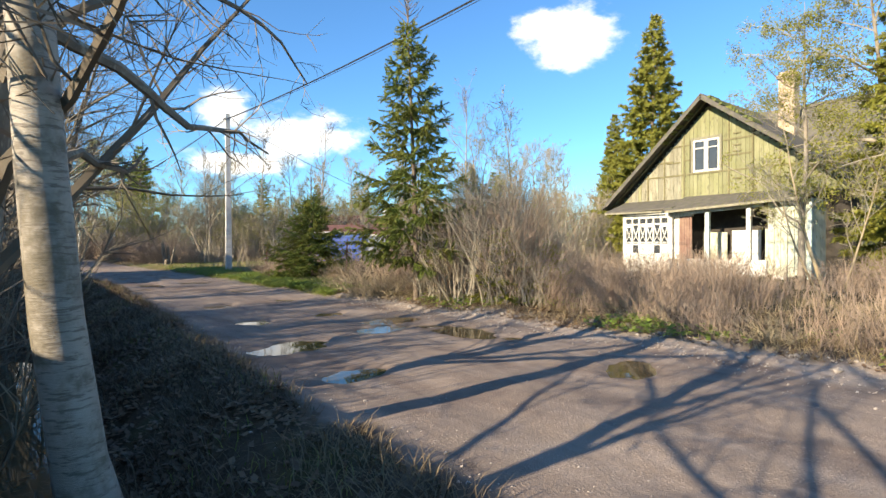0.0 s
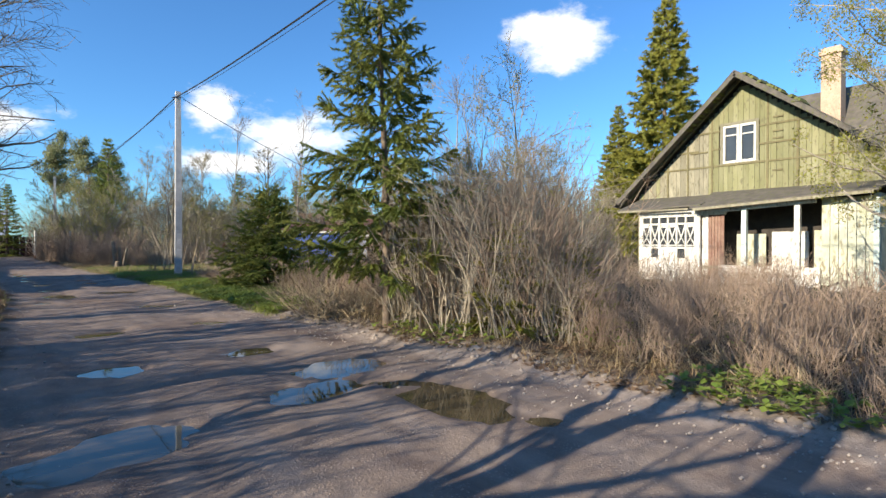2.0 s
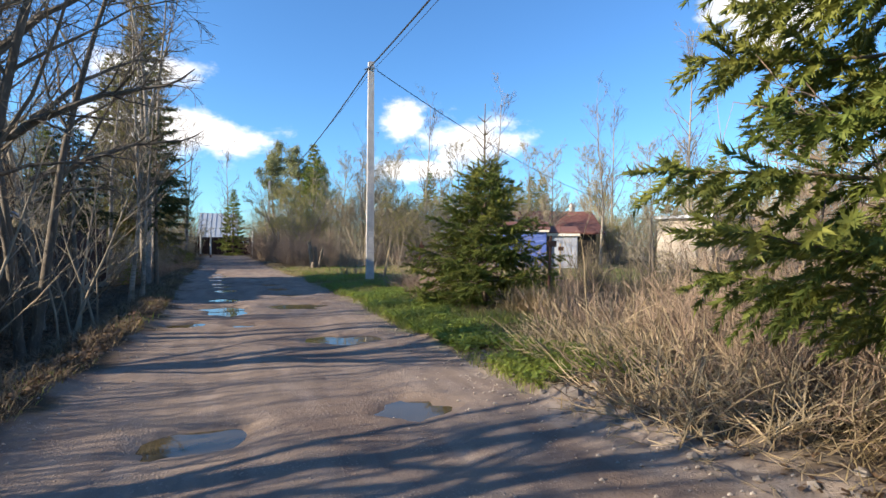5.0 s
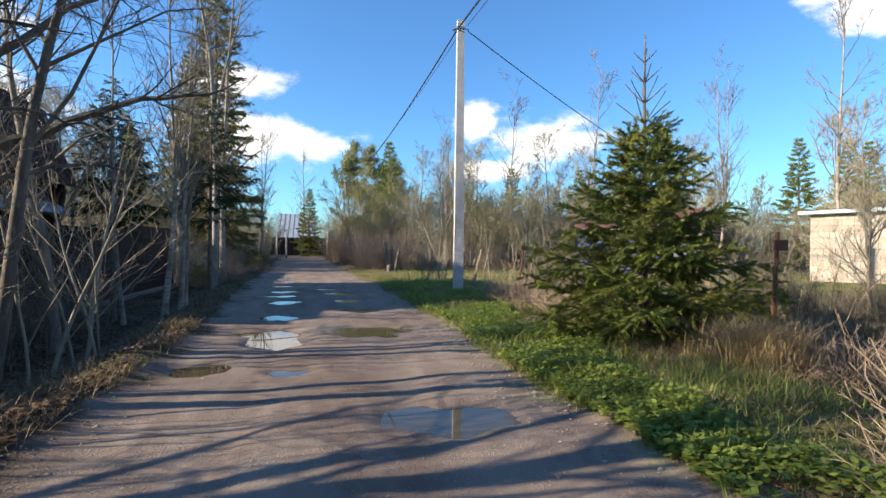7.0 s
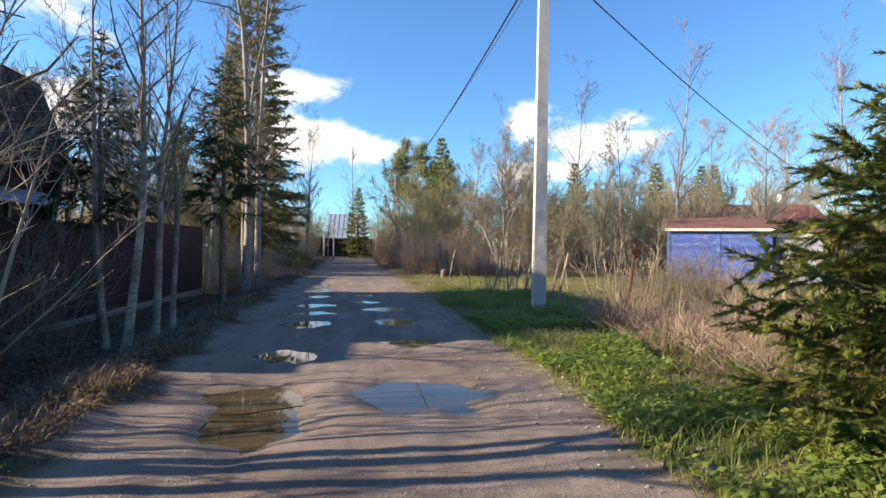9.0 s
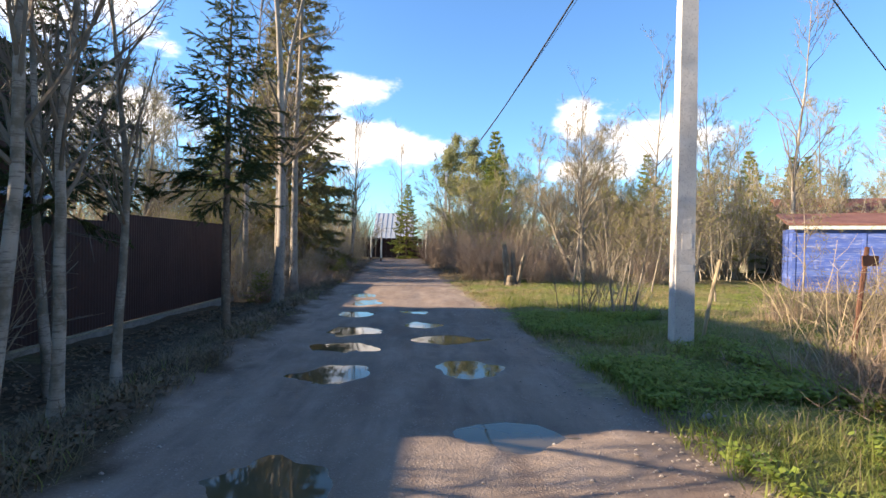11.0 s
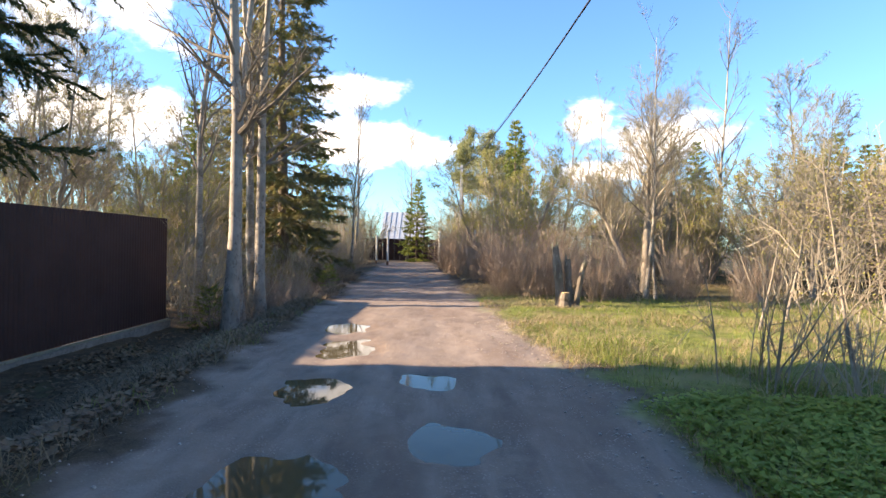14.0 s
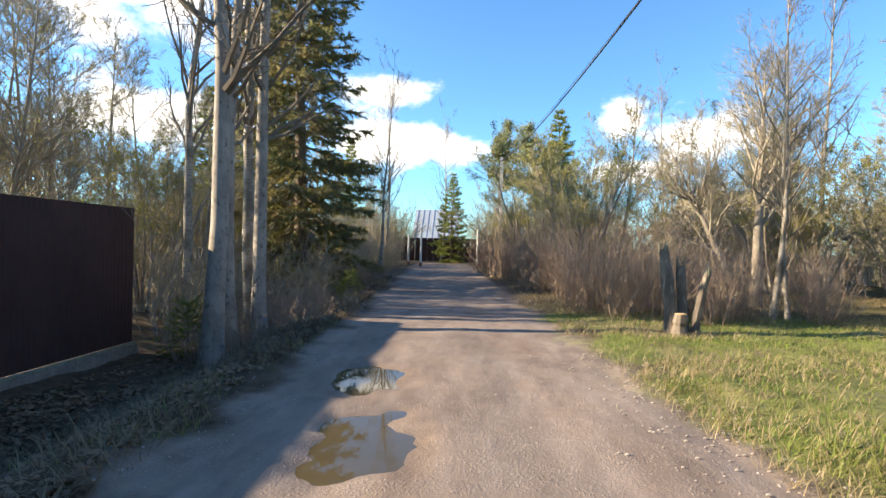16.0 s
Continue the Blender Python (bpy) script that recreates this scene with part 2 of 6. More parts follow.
WHITE_WOOD = surface("peeling_white_paint", (0.70, 0.69, 0.64), (0.54, 0.52, 0.46), 5, (0.28, 0.26, 0.20), 15, 0.7, 0.4, (1, 1, 0.4))
PALE_WALL = surface("pale_green_plaster", (0.38, 0.40, 0.28), (0.52, 0.53, 0.44), 2.5, (0.24, 0.22, 0.14), 8, 0.85, 0.3, (1, 1, 0.4))
TEAL = surface("washed_blue_paint", (0.46, 0.58, 0.56), (0.56, 0.63, 0.58), 5, (0.36, 0.38, 0.32), 20)
BRICK_DARK = surface("red_brown_wood", (0.19, 0.105, 0.08), (0.26, 0.17, 0.125), 6, None, 30)
ROOF = surface("mossy_slate", (0.085, 0.078, 0.068), (0.135, 0.12, 0.10), 4, (0.10, 0.11, 0.04), 9, 0.9, 0.5)
MOSS = surface("roof_moss", (0.10, 0.12, 0.03), (0.16, 0.16, 0.05), 8, None, 40)
# near-black brown that puts the shade of the house's inside into the colour
SHADE_BROWN = surface("shade_brown", (0.035, 0.03, 0.025), (0.06, 0.05, 0.04), 4, None, 20)
CHIMNEY = surface("chimney_brick", (0.40, 0.29, 0.21), (0.48, 0.37, 0.27), 10, (0.36, 0.22, 0.15), 25)
BLUE = surface("blue_painted_boards", (0.055, 0.105, 0.36), (0.095, 0.16, 0.43), 3, (0.24, 0.28, 0.44), 12, 0.6, 0.3, (0.3, 0.3, 2.0), vary="each")
FADED_BLUE = surface("faded_blue_boards", (0.30, 0.34, 0.42), (0.42, 0.44, 0.48), 4, (0.22, 0.24, 0.32), 14, 0.8, 0.4, (1, 1, 0.3), vary="each")
CREAM = surface("cream_paint", (0.60, 0.56, 0.42), (0.68, 0.64, 0.50), 3, None, 20)
RED_ROOF = surface("dull_red_roof", (0.15, 0.062, 0.050), (0.21, 0.10, 0.080), 4, None, 20)
ASH_BLOCK = surface("pale_block_wall", (0.38, 0.33, 0.27), (0.47, 0.42, 0.355), 3, (0.28, 0.235, 0.19), 12, vary="each")
SHEET_ROOF = surface("grey_sheet_roof", (0.42, 0.46, 0.50), (0.36, 0.40, 0.44), 2, None, 30, 0.45, 0.1, metallic=0.2)
DARK_ROOF = surface("dark_brown_roof", (0.055, 0.033, 0.028), (0.085, 0.052, 0.043), 2, None, 20, 0.85, specular=0.1)
RUST = surface("rusty_steel", (0.13, 0.06, 0.04), (0.20, 0.095, 0.06), 9, None, 40)
SPRUCE_BARK = surface("spruce_bark", (0.115, 0.085, 0.062), (0.19, 0.145, 0.105), 9, (0.26, 0.21, 0.16), 35, bump=0.6)
STUMP_BARK = surface("dead_trunk_bark", (0.11, 0.088, 0.068), (0.20, 0.165, 0.128), 7, (0.29, 0.25, 0.19), 16, bump=0.7, stretch=(1, 1, 0.3))
CUT_WOOD = surface("fresh_cut_wood", (0.55, 0.38, 0.2), (0.46, 0.30, 0.16), 12, None, 40)


def glass_material():
    k = Nodes("window_glass", 0.04, 0, 0.5)
    return k.color(k.mix(k.noise(3, 2), (0.03, 0.035, 0.04), (0.06, 0.065, 0.07)))


GLASS = glass_material()

# ---- mesh helpers ----


class Build:
    """Gathers vertices and faces for one mesh."""

    def __init__(self):
        self.v, self.f, self.count = [], [], 0

    def add(self, verts, faces):
        self.f.extend([tuple(i + self.count for i in face) for face in faces])
        self.v.append(np.asarray(verts, float))
        self.count += len(verts)

    def box(self, x0, y0, z0, x1, y1, z1, m=None, shave=0.0):
        p = [Vector((x, y, z)) for z in (z0, z1) for y in (y0, y1) for x in (x0, x1)]
        if shave:
            c = Vector(((x0 + x1) / 2, (y0 + y1) / 2, 0))
            p = [v if i < 4 else Vector(((v.x - c.x) * (1 - shave) + c.x, (v.y - c.y) * (1 - shave) + c.y, v.z)) for i, v in enumerate(p)]
        if m is not None:
            p = [m @ v for v in p]
        self.add([v[:] for v in p], [(0, 2, 3, 1), (4, 5, 7, 6), (0, 1, 5, 4), (2, 6, 7, 3), (0, 4, 6, 2), (1, 3, 7, 5)])
        return self

    def bar(self, a, b, w, h, up=(0, 0, 1)):
        """A beam from a to b, w wide and h high."""
        a, b = Vector(a), Vector(b)
        d = (b - a).normalized()
        s = d.cross(Vector(up))
        s = s.normalized() if s.length > 1e-4 else Vector((1, 0, 0))
        u = s.cross(d)
        m = Matrix((s, d, u)).transposed().to_4x4()
        m.translation = a
        return self.box(-w / 2, 0, -h / 2, w / 2, (b - a).length, h / 2, m)

    def tube(self, pts, radii, sides=5):
        pts, radii = np.asarray(pts, float), np.asarray(radii, float)
        t = np.gradient(pts, axis=0)
        t /= np.linalg.norm(t, axis=1, keepdims=True) + 1e-9
        ref = np.array([0.0, 0.0, 1.0]) if abs(t[0][2]) < 0.9 else np.array([1.0, 0.0, 0.0])
        s = np.cross(t, ref)
        s /= np.linalg.norm(s, axis=1, keepdims=True) + 1e-9
        u = np.cross(s, t)
        ang = np.arange(sides) * 2 * np.pi / sides
        ring = pts[:, None] + radii[:, None, None] * (np.cos(ang)[None, :, None] * s[:, None] + np.sin(ang)[None, :, None] * u[:, None])
        n = len(pts)
        faces = [(i * sides + j, i * sides + (j + 1) % sides, (i + 1) * sides + (j + 1) % sides, (i + 1) * sides + j) for i in range(n - 1) for j in range(sides)]
        if sides > 3:
            faces.append(tuple(range((n - 1) * sides, n * sides)))
        self.add(ring.reshape(-1, 3), faces)
        return self

    def mesh(self, name, mat, smooth=False):
        me = bpy.data.meshes.new(name)
        v = np.concatenate(self.v) if self.v else np.zeros((0, 3))
        me.from_pydata(v.tolist(), [], self.f)
        me.materials.append(mat)
        if smooth:
            me.polygons.foreach_set("use_smooth", np.ones(len(me.polygons), bool))
        me.update()
        return me


def soup(name, verts, corners, mat):
    """A mesh of separate faces, all with the same number of corners."""
    me = bpy.data.meshes.new(name)
    n = len(verts) // corners
    me.vertices.add(len(verts)), me.loops.add(len(verts)), me.polygons.add(n)
    me.vertices.foreach_set("co", np.asarray(verts, np.float32).ravel())
    me.loops.foreach_set("vertex_index", np.arange(len(verts), dtype=np.int32))
    me.polygons.foreach_set("loop_start", np.arange(n, dtype=np.int32) * corners)
    me.materials.append(mat)
    me.update(calc_edges=True)
    me.validate()
    return me


def part(name, b, mat, parent, label="", smooth=False):
    ob = new(name, b.mesh(name, mat, smooth) if isinstance(b, Build) else b)
    ob.parent = parent
    return tagged(ob, label)


def thing(name, x, y, z, label, category, group="", kind="", turn=0.0):
    ob = new(name)
    ob.empty_display_size = 0.2
    ob.matrix_basis = pose(x, y, z, 0, 0, turn)
    return tagged(ob, label, category, group, kind)


def at(x, y, turn=0.0, size=1.0, sink=0.03, tall=1.0):
    return pose(x, y, ground_z(x, y) - sink, 0, 0, turn) @ Matrix.Diagonal((size, size, size * tall, 1))


# ---- the lie of the land ----
def lattice(x, y, seed=0):
    """Smooth value noise between 0 and 1."""
    xi, yi = np.floor(x).astype(np.int64), np.floor(y).astype(np.int64)
    fx, fy = x - xi, y - yi
    fx, fy = fx * fx * (3 - 2 * fx), fy * fy * (3 - 2 * fy)

    def rnd(a, b):
        h = (a * 374761393 + b * 668265263 + seed * 974711) & 0x7FFFFFFF
        h = ((h ^ (h >> 13)) * 1274126177) & 0x7FFFFFFF
        return ((h ^ (h >> 16)) & 0xFFFF) / 65535.0

    return (rnd(xi, yi) * (1 - fx) + rnd(xi + 1, yi) * fx) * (1 - fy) + (rnd(xi, yi + 1) * (1 - fx) + rnd(xi + 1, yi + 1) * fx) * fy


def step(v, lo, hi):
    t = np.clip((v - lo) / (hi - lo), 0, 1)
    return t * t * (3 - 2 * t)


def left_edge(y):
    return np.interp(y, [-10, 3, 18, 27, 33, 41, 60, 66], [1.8, 1.8, 2.0, 1.25, 0.9, 0.4, -0.9, -1.2])


def right_edge(y):
    return np.interp(y, [-10, 3, 10, 15, 23, 28.5, 31.5, 37, 48, 60, 66], [5.95, 5.9, 5.55, 5.35, 5.1, 4.65, 4.3, 3.85, 3.1, 2.3, 2.0])


# middle, half sizes and turn of the puddles
PUDDLES = [(2.4, 6.5, 0.62, 0.42, 10), (2.55, 4.75, 0.35, 0.25, 0), (4.3, 7.05, 0.6, 0.28, 8), (2.85, 9.05, 0.33, 0.25, 0), (4.25, 9.15, 0.3, 0.3, 0),
           (4.6, 11.9, 0.32, 0.25, 0), (3.05, 11.7, 0.42, 0.22, 0), (4.55, 15.15, 0.55, 0.34, 0), (2.95, 18.7, 0.36, 0.6, 0), (4.1, 19.25, 0.72, 0.42, -12), (2.75, 19.25, 0.5, 0.3, 0), (4.25, 21.65, 0.42, 0.3, 0), (3.2, 16.85, 0.22, 0.18, 0),
           (2.42, 24.75, 0.5, 0.38, 0), (2.6, 23.35, 0.38, 0.42, 0), (2.4, 26.0, 0.48, 0.42, 0), (3.8, 25.4, 0.65, 0.3, 5), (4.1, 23.65, 0.45, 0.35, 0),
           (3.4, 26.8, 0.3, 0.42, 0), (2.1, 27.95, 0.42, 0.5, 0), (3.2, 28.35, 0.3, 0.3, 0), (2.1, 29.9, 0.42, 0.62, 12), (1.8, 31.65, 0.4, 0.6, 0),
           (2.3, 17.0, 0.3, 0.28, 0), (4.9, 3.2, 0.45, 0.3, 30), (2.75, 20.9, 0.4, 0.36, 0), (4.75, 7.6, 0.5, 0.45, 0), (5.0, 6.0, 0.35, 0.75, 10)]


def pit_warp(x, y):
    return (lattice(x * 3.1, y * 3.1, 5) - 0.5) * 0.7 + (lattice(x * 8, y * 8, 6) - 0.5) * 0.4


def pit(x, y):
    deep = np.zeros_like(x)
    warp = pit_warp(x, y)
    for cx, cy, rx, ry, turn in PUDDLES:
        c, s = math.cos(radians(turn)), math.sin(radians(turn))
        dx, dy = x - cx, y - cy
        r = np.sqrt(((c * dx + s * dy) / rx) ** 2 + ((c * dy - s * dx) / ry) ** 2) + warp
        deep = np.maximum(deep, step(-r, -1.35, -0.55))
    return deep


def height(x, y):
    x, y = np.asarray(x, float), np.asarray(y, float)
    xl, xr = left_edge(y), right_edge(y)
    rough = (lattice(x * 1.3, y * 1.3, 1) - 0.5) * 0.05 + (lattice(x * 4, y * 4, 2) - 0.5) * 0.025 + (lattice(x * 11, y * 11, 3) - 0.5) * 0.012
    on_road = step(x, xl - 0.25, xl + 0.15) * (1 - step(x, xr - 0.15, xr + 0.25))
    z = rough * (1.6 - 1.1 * on_road)
    ruts = np.exp(-(((x - xl - 0.95) / 0.35) ** 2)) + np.exp(-(((x - xl - 2.35) / 0.35) ** 2))
    z -= 0.018 * ruts * on_road
    z -= 0.055 * pit(x, y) * on_road
    z += 0.07 * np.exp(-(((x - xl + 0.35) / 0.3) ** 2))
    near = step(y, 0.8, 3.2) * (1 - step(y, 44, 50))
    gap = xl - x
    z -= 0.62 * near * step(gap, 0.55, 2.0) * (1 - 0.35 * step(gap, 3.2, 5.5))
    z += 0.11 * step(x - xr, 0.0, 1.1) * (1 - 0.6 * step(y, 12, 18))
    z += 0.04 * (lattice(x * 0.35, y * 0.35, 4) - 0.5) * step(np.abs(x - 3.5), 4, 8) * 3
    return z


def ground_z(x, y):
    return float(height(np.array([x]), np.array([y]))[0])


# ---- ground and road ----
def spaced(lo, hi, near_lo, near_hi, fine, growth=1.22):
    mid = list(np.arange(near_lo, near_hi + 1e-6, fine))
    up, d = [], fine
    v = near_hi
    while v < hi:
        d *= growth
        v += d
        up.append(v)
    down, d, v = [], fine, near_lo
    while v > lo:
        d *= growth
        v -= d
        down.append(v)
    return np.array(down[::-1] + mid + up)


def lay_ground():
    xs, ys = spaced(-900, 900, -2.6, 8.6, 0.075), spaced(-600, 1500, -1.5, 34.0, 0.1, 1.12)
    X, Y = np.meshgrid(xs, ys)
    Z = height(X, Y)
    nx, ny = len(xs), len(ys)
    co = np.stack([X, Y, Z], -1).reshape(-1, 3)
    xl, xr = left_edge(Y), right_edge(Y)
    wob = (lattice(X * 2.2, Y * 2.2, 8) - 0.5) * 0.5 + (lattice(X * 7, Y * 7, 9) - 0.5) * 0.25
    end = 1 - step(Y, 64, 67)
    road = step(X + wob, xl - 0.22, xl + 0.12) * (1 - step(X + wob, xr - 0.12, xr + 0.25)) * end
    stony = np.exp(-(((X + wob * 0.8 - xr - 0.35) / 0.55) ** 2)) * (1 - step(Y, 11, 15)) + 0.5 * np.exp(-(((X + wob * 0.6 - xr - 0.1) / 0.25) ** 2)) * end
    lawn = step(X + wob * 2, xr + 0.1, xr + 0.5) * step(Y + wob * 2, 11.5, 14) * (1 - step(Y, 36, 39)) * (1 - step(X, 22, 30))
    lawn *= np.maximum(step(Y + wob * 3, 22.5, 24.5), 1 - step(X + wob * 2, xr + 1.5, xr + 2.3))
    lawn = np.maximum(lawn, 0.25 * step(X, 9, 12) * (1 - step(Y, 80, 120)))
    wet = np.clip(pit(X, Y) * 1.2, 0, 1) * road
    quads = np.arange(ny * nx).reshape(ny, nx)
    quads = np.stack([quads[:-1, :-1], quads[:-1, 1:], quads[1:, 1:], quads[1:, :-1]], -1).reshape(-1, 4)
    is_road = (road.ravel()[quads].mean(1) > 0.5)
    for name, pick, label in (("road", is_road, "rutted brown dirt road with puddles and pebbles"), ("ground", ~is_road, "uneven soil with dead grass and spring turf")):
        q = quads[pick]
        used, inv = np.unique(q, return_inverse=True)
        me = bpy.data.meshes.new(name)
        me.from_pydata(co[used].tolist(), [], inv.reshape(-1, 4).tolist())
        for key, val in (("road", road), ("lawn", lawn), ("shoulder", np.clip(stony, 0, 1)), ("wet", wet)):
            me.attributes.new(key, "FLOAT", "POINT").data.foreach_set("value", val.ravel()[used].astype(np.float32))
        me.polygons.foreach_set("use_smooth", np.ones(len(me.polygons), bool))
        me.materials.append(GROUND)
        tagged(new(name, me), label, name, kind="structure")


lay_ground()
reach = np.linspace(0.15, 1.5, 70)
for cx, cy, rx, ry, turn in PUDDLES:
    b = Build()
    c, s = math.cos(radians(turn)), math.sin(radians(turn))
    rim, shore = [], []
    for a in np.linspace(0, 2 * np.pi, 44, endpoint=False):
        lx, ly = rx * reach * math.cos(a), ry * reach * math.sin(a)
        x, y = cx + c * lx - s * ly, cy + s * lx + c * ly
        r = reach + pit_warp(x, y)
        k, edge = (int(np.argmax(r > lim)) or 69 for lim in (0.98, 1.2))
        rim.append((lx[edge], ly[edge], 0.0))
        shore.append((x[k], y[k]))
    b.add(rim, [tuple(range(44))])
    pool = new("puddle", b.mesh("puddle", WATER))
    pool.matrix_basis = pose(cx, cy, float(np.percentile(height(*np.array(shore).T), 30)) - 0.003, 0, 0, turn)
    tagged(pool, "shallow muddy puddle mirroring the sky on the road", "puddle", "puddles on the road", "structure")
b = Build()
b.add([(-2.1, 2.6, 0), (0.3, 2.6, 0), (0.45, 5, 0), (0.4, 9.5, 0), (-0.4, 10.5, 0), (-2.0, 10, 0)], [(0, 1, 2, 3, 4, 5)])
ditch = new("ditch_water", b.mesh("ditch_water", WATER))
ditch.location.z = -0.50
tagged(ditch, "dark standing water in the roadside ditch", "water", kind="structure")


# ---- trees and shrubs ----
def unit(v):
    return v / (np.linalg.norm(v) + 1e-9)


def wander(rng, start, way, length, bend, rise, n):
    pts, d = [np.array(start, float)], unit(np.array(way, float))
    for _ in range(n):
        d = unit(d + rng.normal(0, bend, 3) + np.array([0, 0, rise]))
        pts.append(pts[-1] + d * length / n)
    return np.array(pts)


def branch_out(rng, b, line, radius, level, opts, tips):
    """Side branches along a line, each with its own down to the finest twigs."""
    n = opts["counts"][level]
    length = np.linalg.norm(line[-1] - line[0])
    for _ in range(n):
        f = rng.uniform(opts["from"][level], 0.98)
        i = min(int(f * (len(line) - 1)), len(line) - 2)
        p = line[i] + (line[i + 1] - line[i]) * (f * (len(line) - 1) - i)
        d = unit(line[i + 1] - line[i])
        side = rng.normal(0, 1, 3)
        side = unit(side - d * side.dot(d))
        way = d * math.cos(opts["angle"]) + side * math.sin(opts["angle"])
        ln = length * opts["ratio"][level] * (1.1 - 0.6 * f) * rng.uniform(0.6, 1.25)
        r = max(radius * (1 - 0.75 * f) * 0.42, opts["thin"])
        last = level + 1 == len(opts["counts"])
        pts = wander(rng, p, way, ln, opts["bend"], opts["rise"], 2 if last else 4)
        b.tube(pts, np.linspace(r, max(r * 0.3, opts["thin"] * 0.6), len(pts)), 3 if r < 0.025 else 5)
        if last:
            tips.append(pts)
        else:
            branch_out(rng, b, pts, r, level + 1, opts, tips)


def leaves_on(rng, tips, per, size, mat, spread=0.05):
    """Small four-cornered leaves scattered along the twigs."""
    out = []
    for pts in tips:
        f = rng.uniform(0.15, 1.0, per) * (len(pts) - 1)
        i = np.minimum(f.astype(int), len(pts) - 2)
        p = pts[i] + (pts[i + 1] - pts[i]) * (f - i)[:, None] + rng.normal(0, spread, (per, 3))
        a, c = rng.normal(0, 1, (per, 3)), rng.normal(0, 1, (per, 3))
        a /= np.linalg.norm(a, axis=1, keepdims=True)
        c = np.cross(a, c)
        c /= np.linalg.norm(c, axis=1, keepdims=True)
        s = size * rng.uniform(0.6, 1.3, (per, 1))
        out.append(np.stack([p, p + s * (a * 0.5 + c * 0.28), p + s * a, p + s * (a * 0.5 - c * 0.28)], 1).reshape(-1, 3))
    return soup("leaves", np.concatenate(out), 4, mat)


def bare_tree(name, seed, tall, girth, label, trunk_mat, twig_mat, counts=(14, 7, 6), lean=(0, 0), start=0.25, stems=1, angle=0.75, ratio=(0.38, 0.45, 0.5),
              rise=0.06, bend=0.16, thin=0.004, leaf=None, splay=0.25, category="tree"):
    rng = np.random.default_rng(seed)
    tree = thing(name, 0, 0, -60, label, category)
    crown, tips = Build(), []
    opts = dict(counts=counts, angle=angle, ratio=ratio, rise=rise, bend=bend, thin=thin)
    opts["from"] = (start, 0.15, 0.1)
    for s in range(stems):
        a = 2 * math.pi * s / stems + rng.uniform(-0.5, 0.5)
        out = splay if stems > 1 else 0.0
        way = (lean[0] + out * math.cos(a), lean[1] + out * math.sin(a), 1)
        h = tall * rng.uniform(0.75, 1.0) if s else tall
        r = girth * (rng.uniform(0.55, 0.9) if s else 1)
        base = (0.12 * out * math.cos(a) * stems, 0.12 * out * math.sin(a) * stems, -0.15)
        line = wander(rng, base, way, h, 0.035, 0.015, 14)
        radii = r * (1 - 0.93 * np.linspace(0, 1, 15) ** 0.85)
        radii[0] *= 1.35
        part("trunk", Build().tube(line, radii, 9), trunk_mat, tree, smooth=True)
        branch_out(rng, crown, line, r, 0, opts, tips)
    top = tagged(part("crown", crown, twig_mat, tree), kind="stuff")
    if leaf:
        tagged(part("foliage", leaves_on(rng, tips, *leaf), leaf[2], top), kind="stuff")
    return tree


def needles(rng, line, dens, length, out, width=0.30):
    """Needle sprays: thin blades all round a twig, leaning forward."""
    seg = np.linalg.norm(np.diff(line, axis=0), axis=1).sum()
    n = max(4, int(seg * dens))
    f = rng.uniform(0.05, 1.0, n) * (len(line) - 1)
    i = np.minimum(f.astype(int), len(line) - 2)
    d = line[i + 1] - line[i]
    p = line[i] + d * (f - i)[:, None]
    d /= np.linalg.norm(d, axis=1, keepdims=True) + 1e-9
    s = rng.normal(0, 1, (n, 3))
    s -= d * (s * d).sum(1, keepdims=True)
    s /= np.linalg.norm(s, axis=1, keepdims=True) + 1e-9
    tip = p + (d * 0.75 + s * 0.75) * (length * rng.uniform(0.7, 1.3, (n, 1)))
    w = np.cross(d, s) * (length * width * 0.5)
    out.append(np.stack([p - w, p + w, tip], 1).reshape(-1, 3))


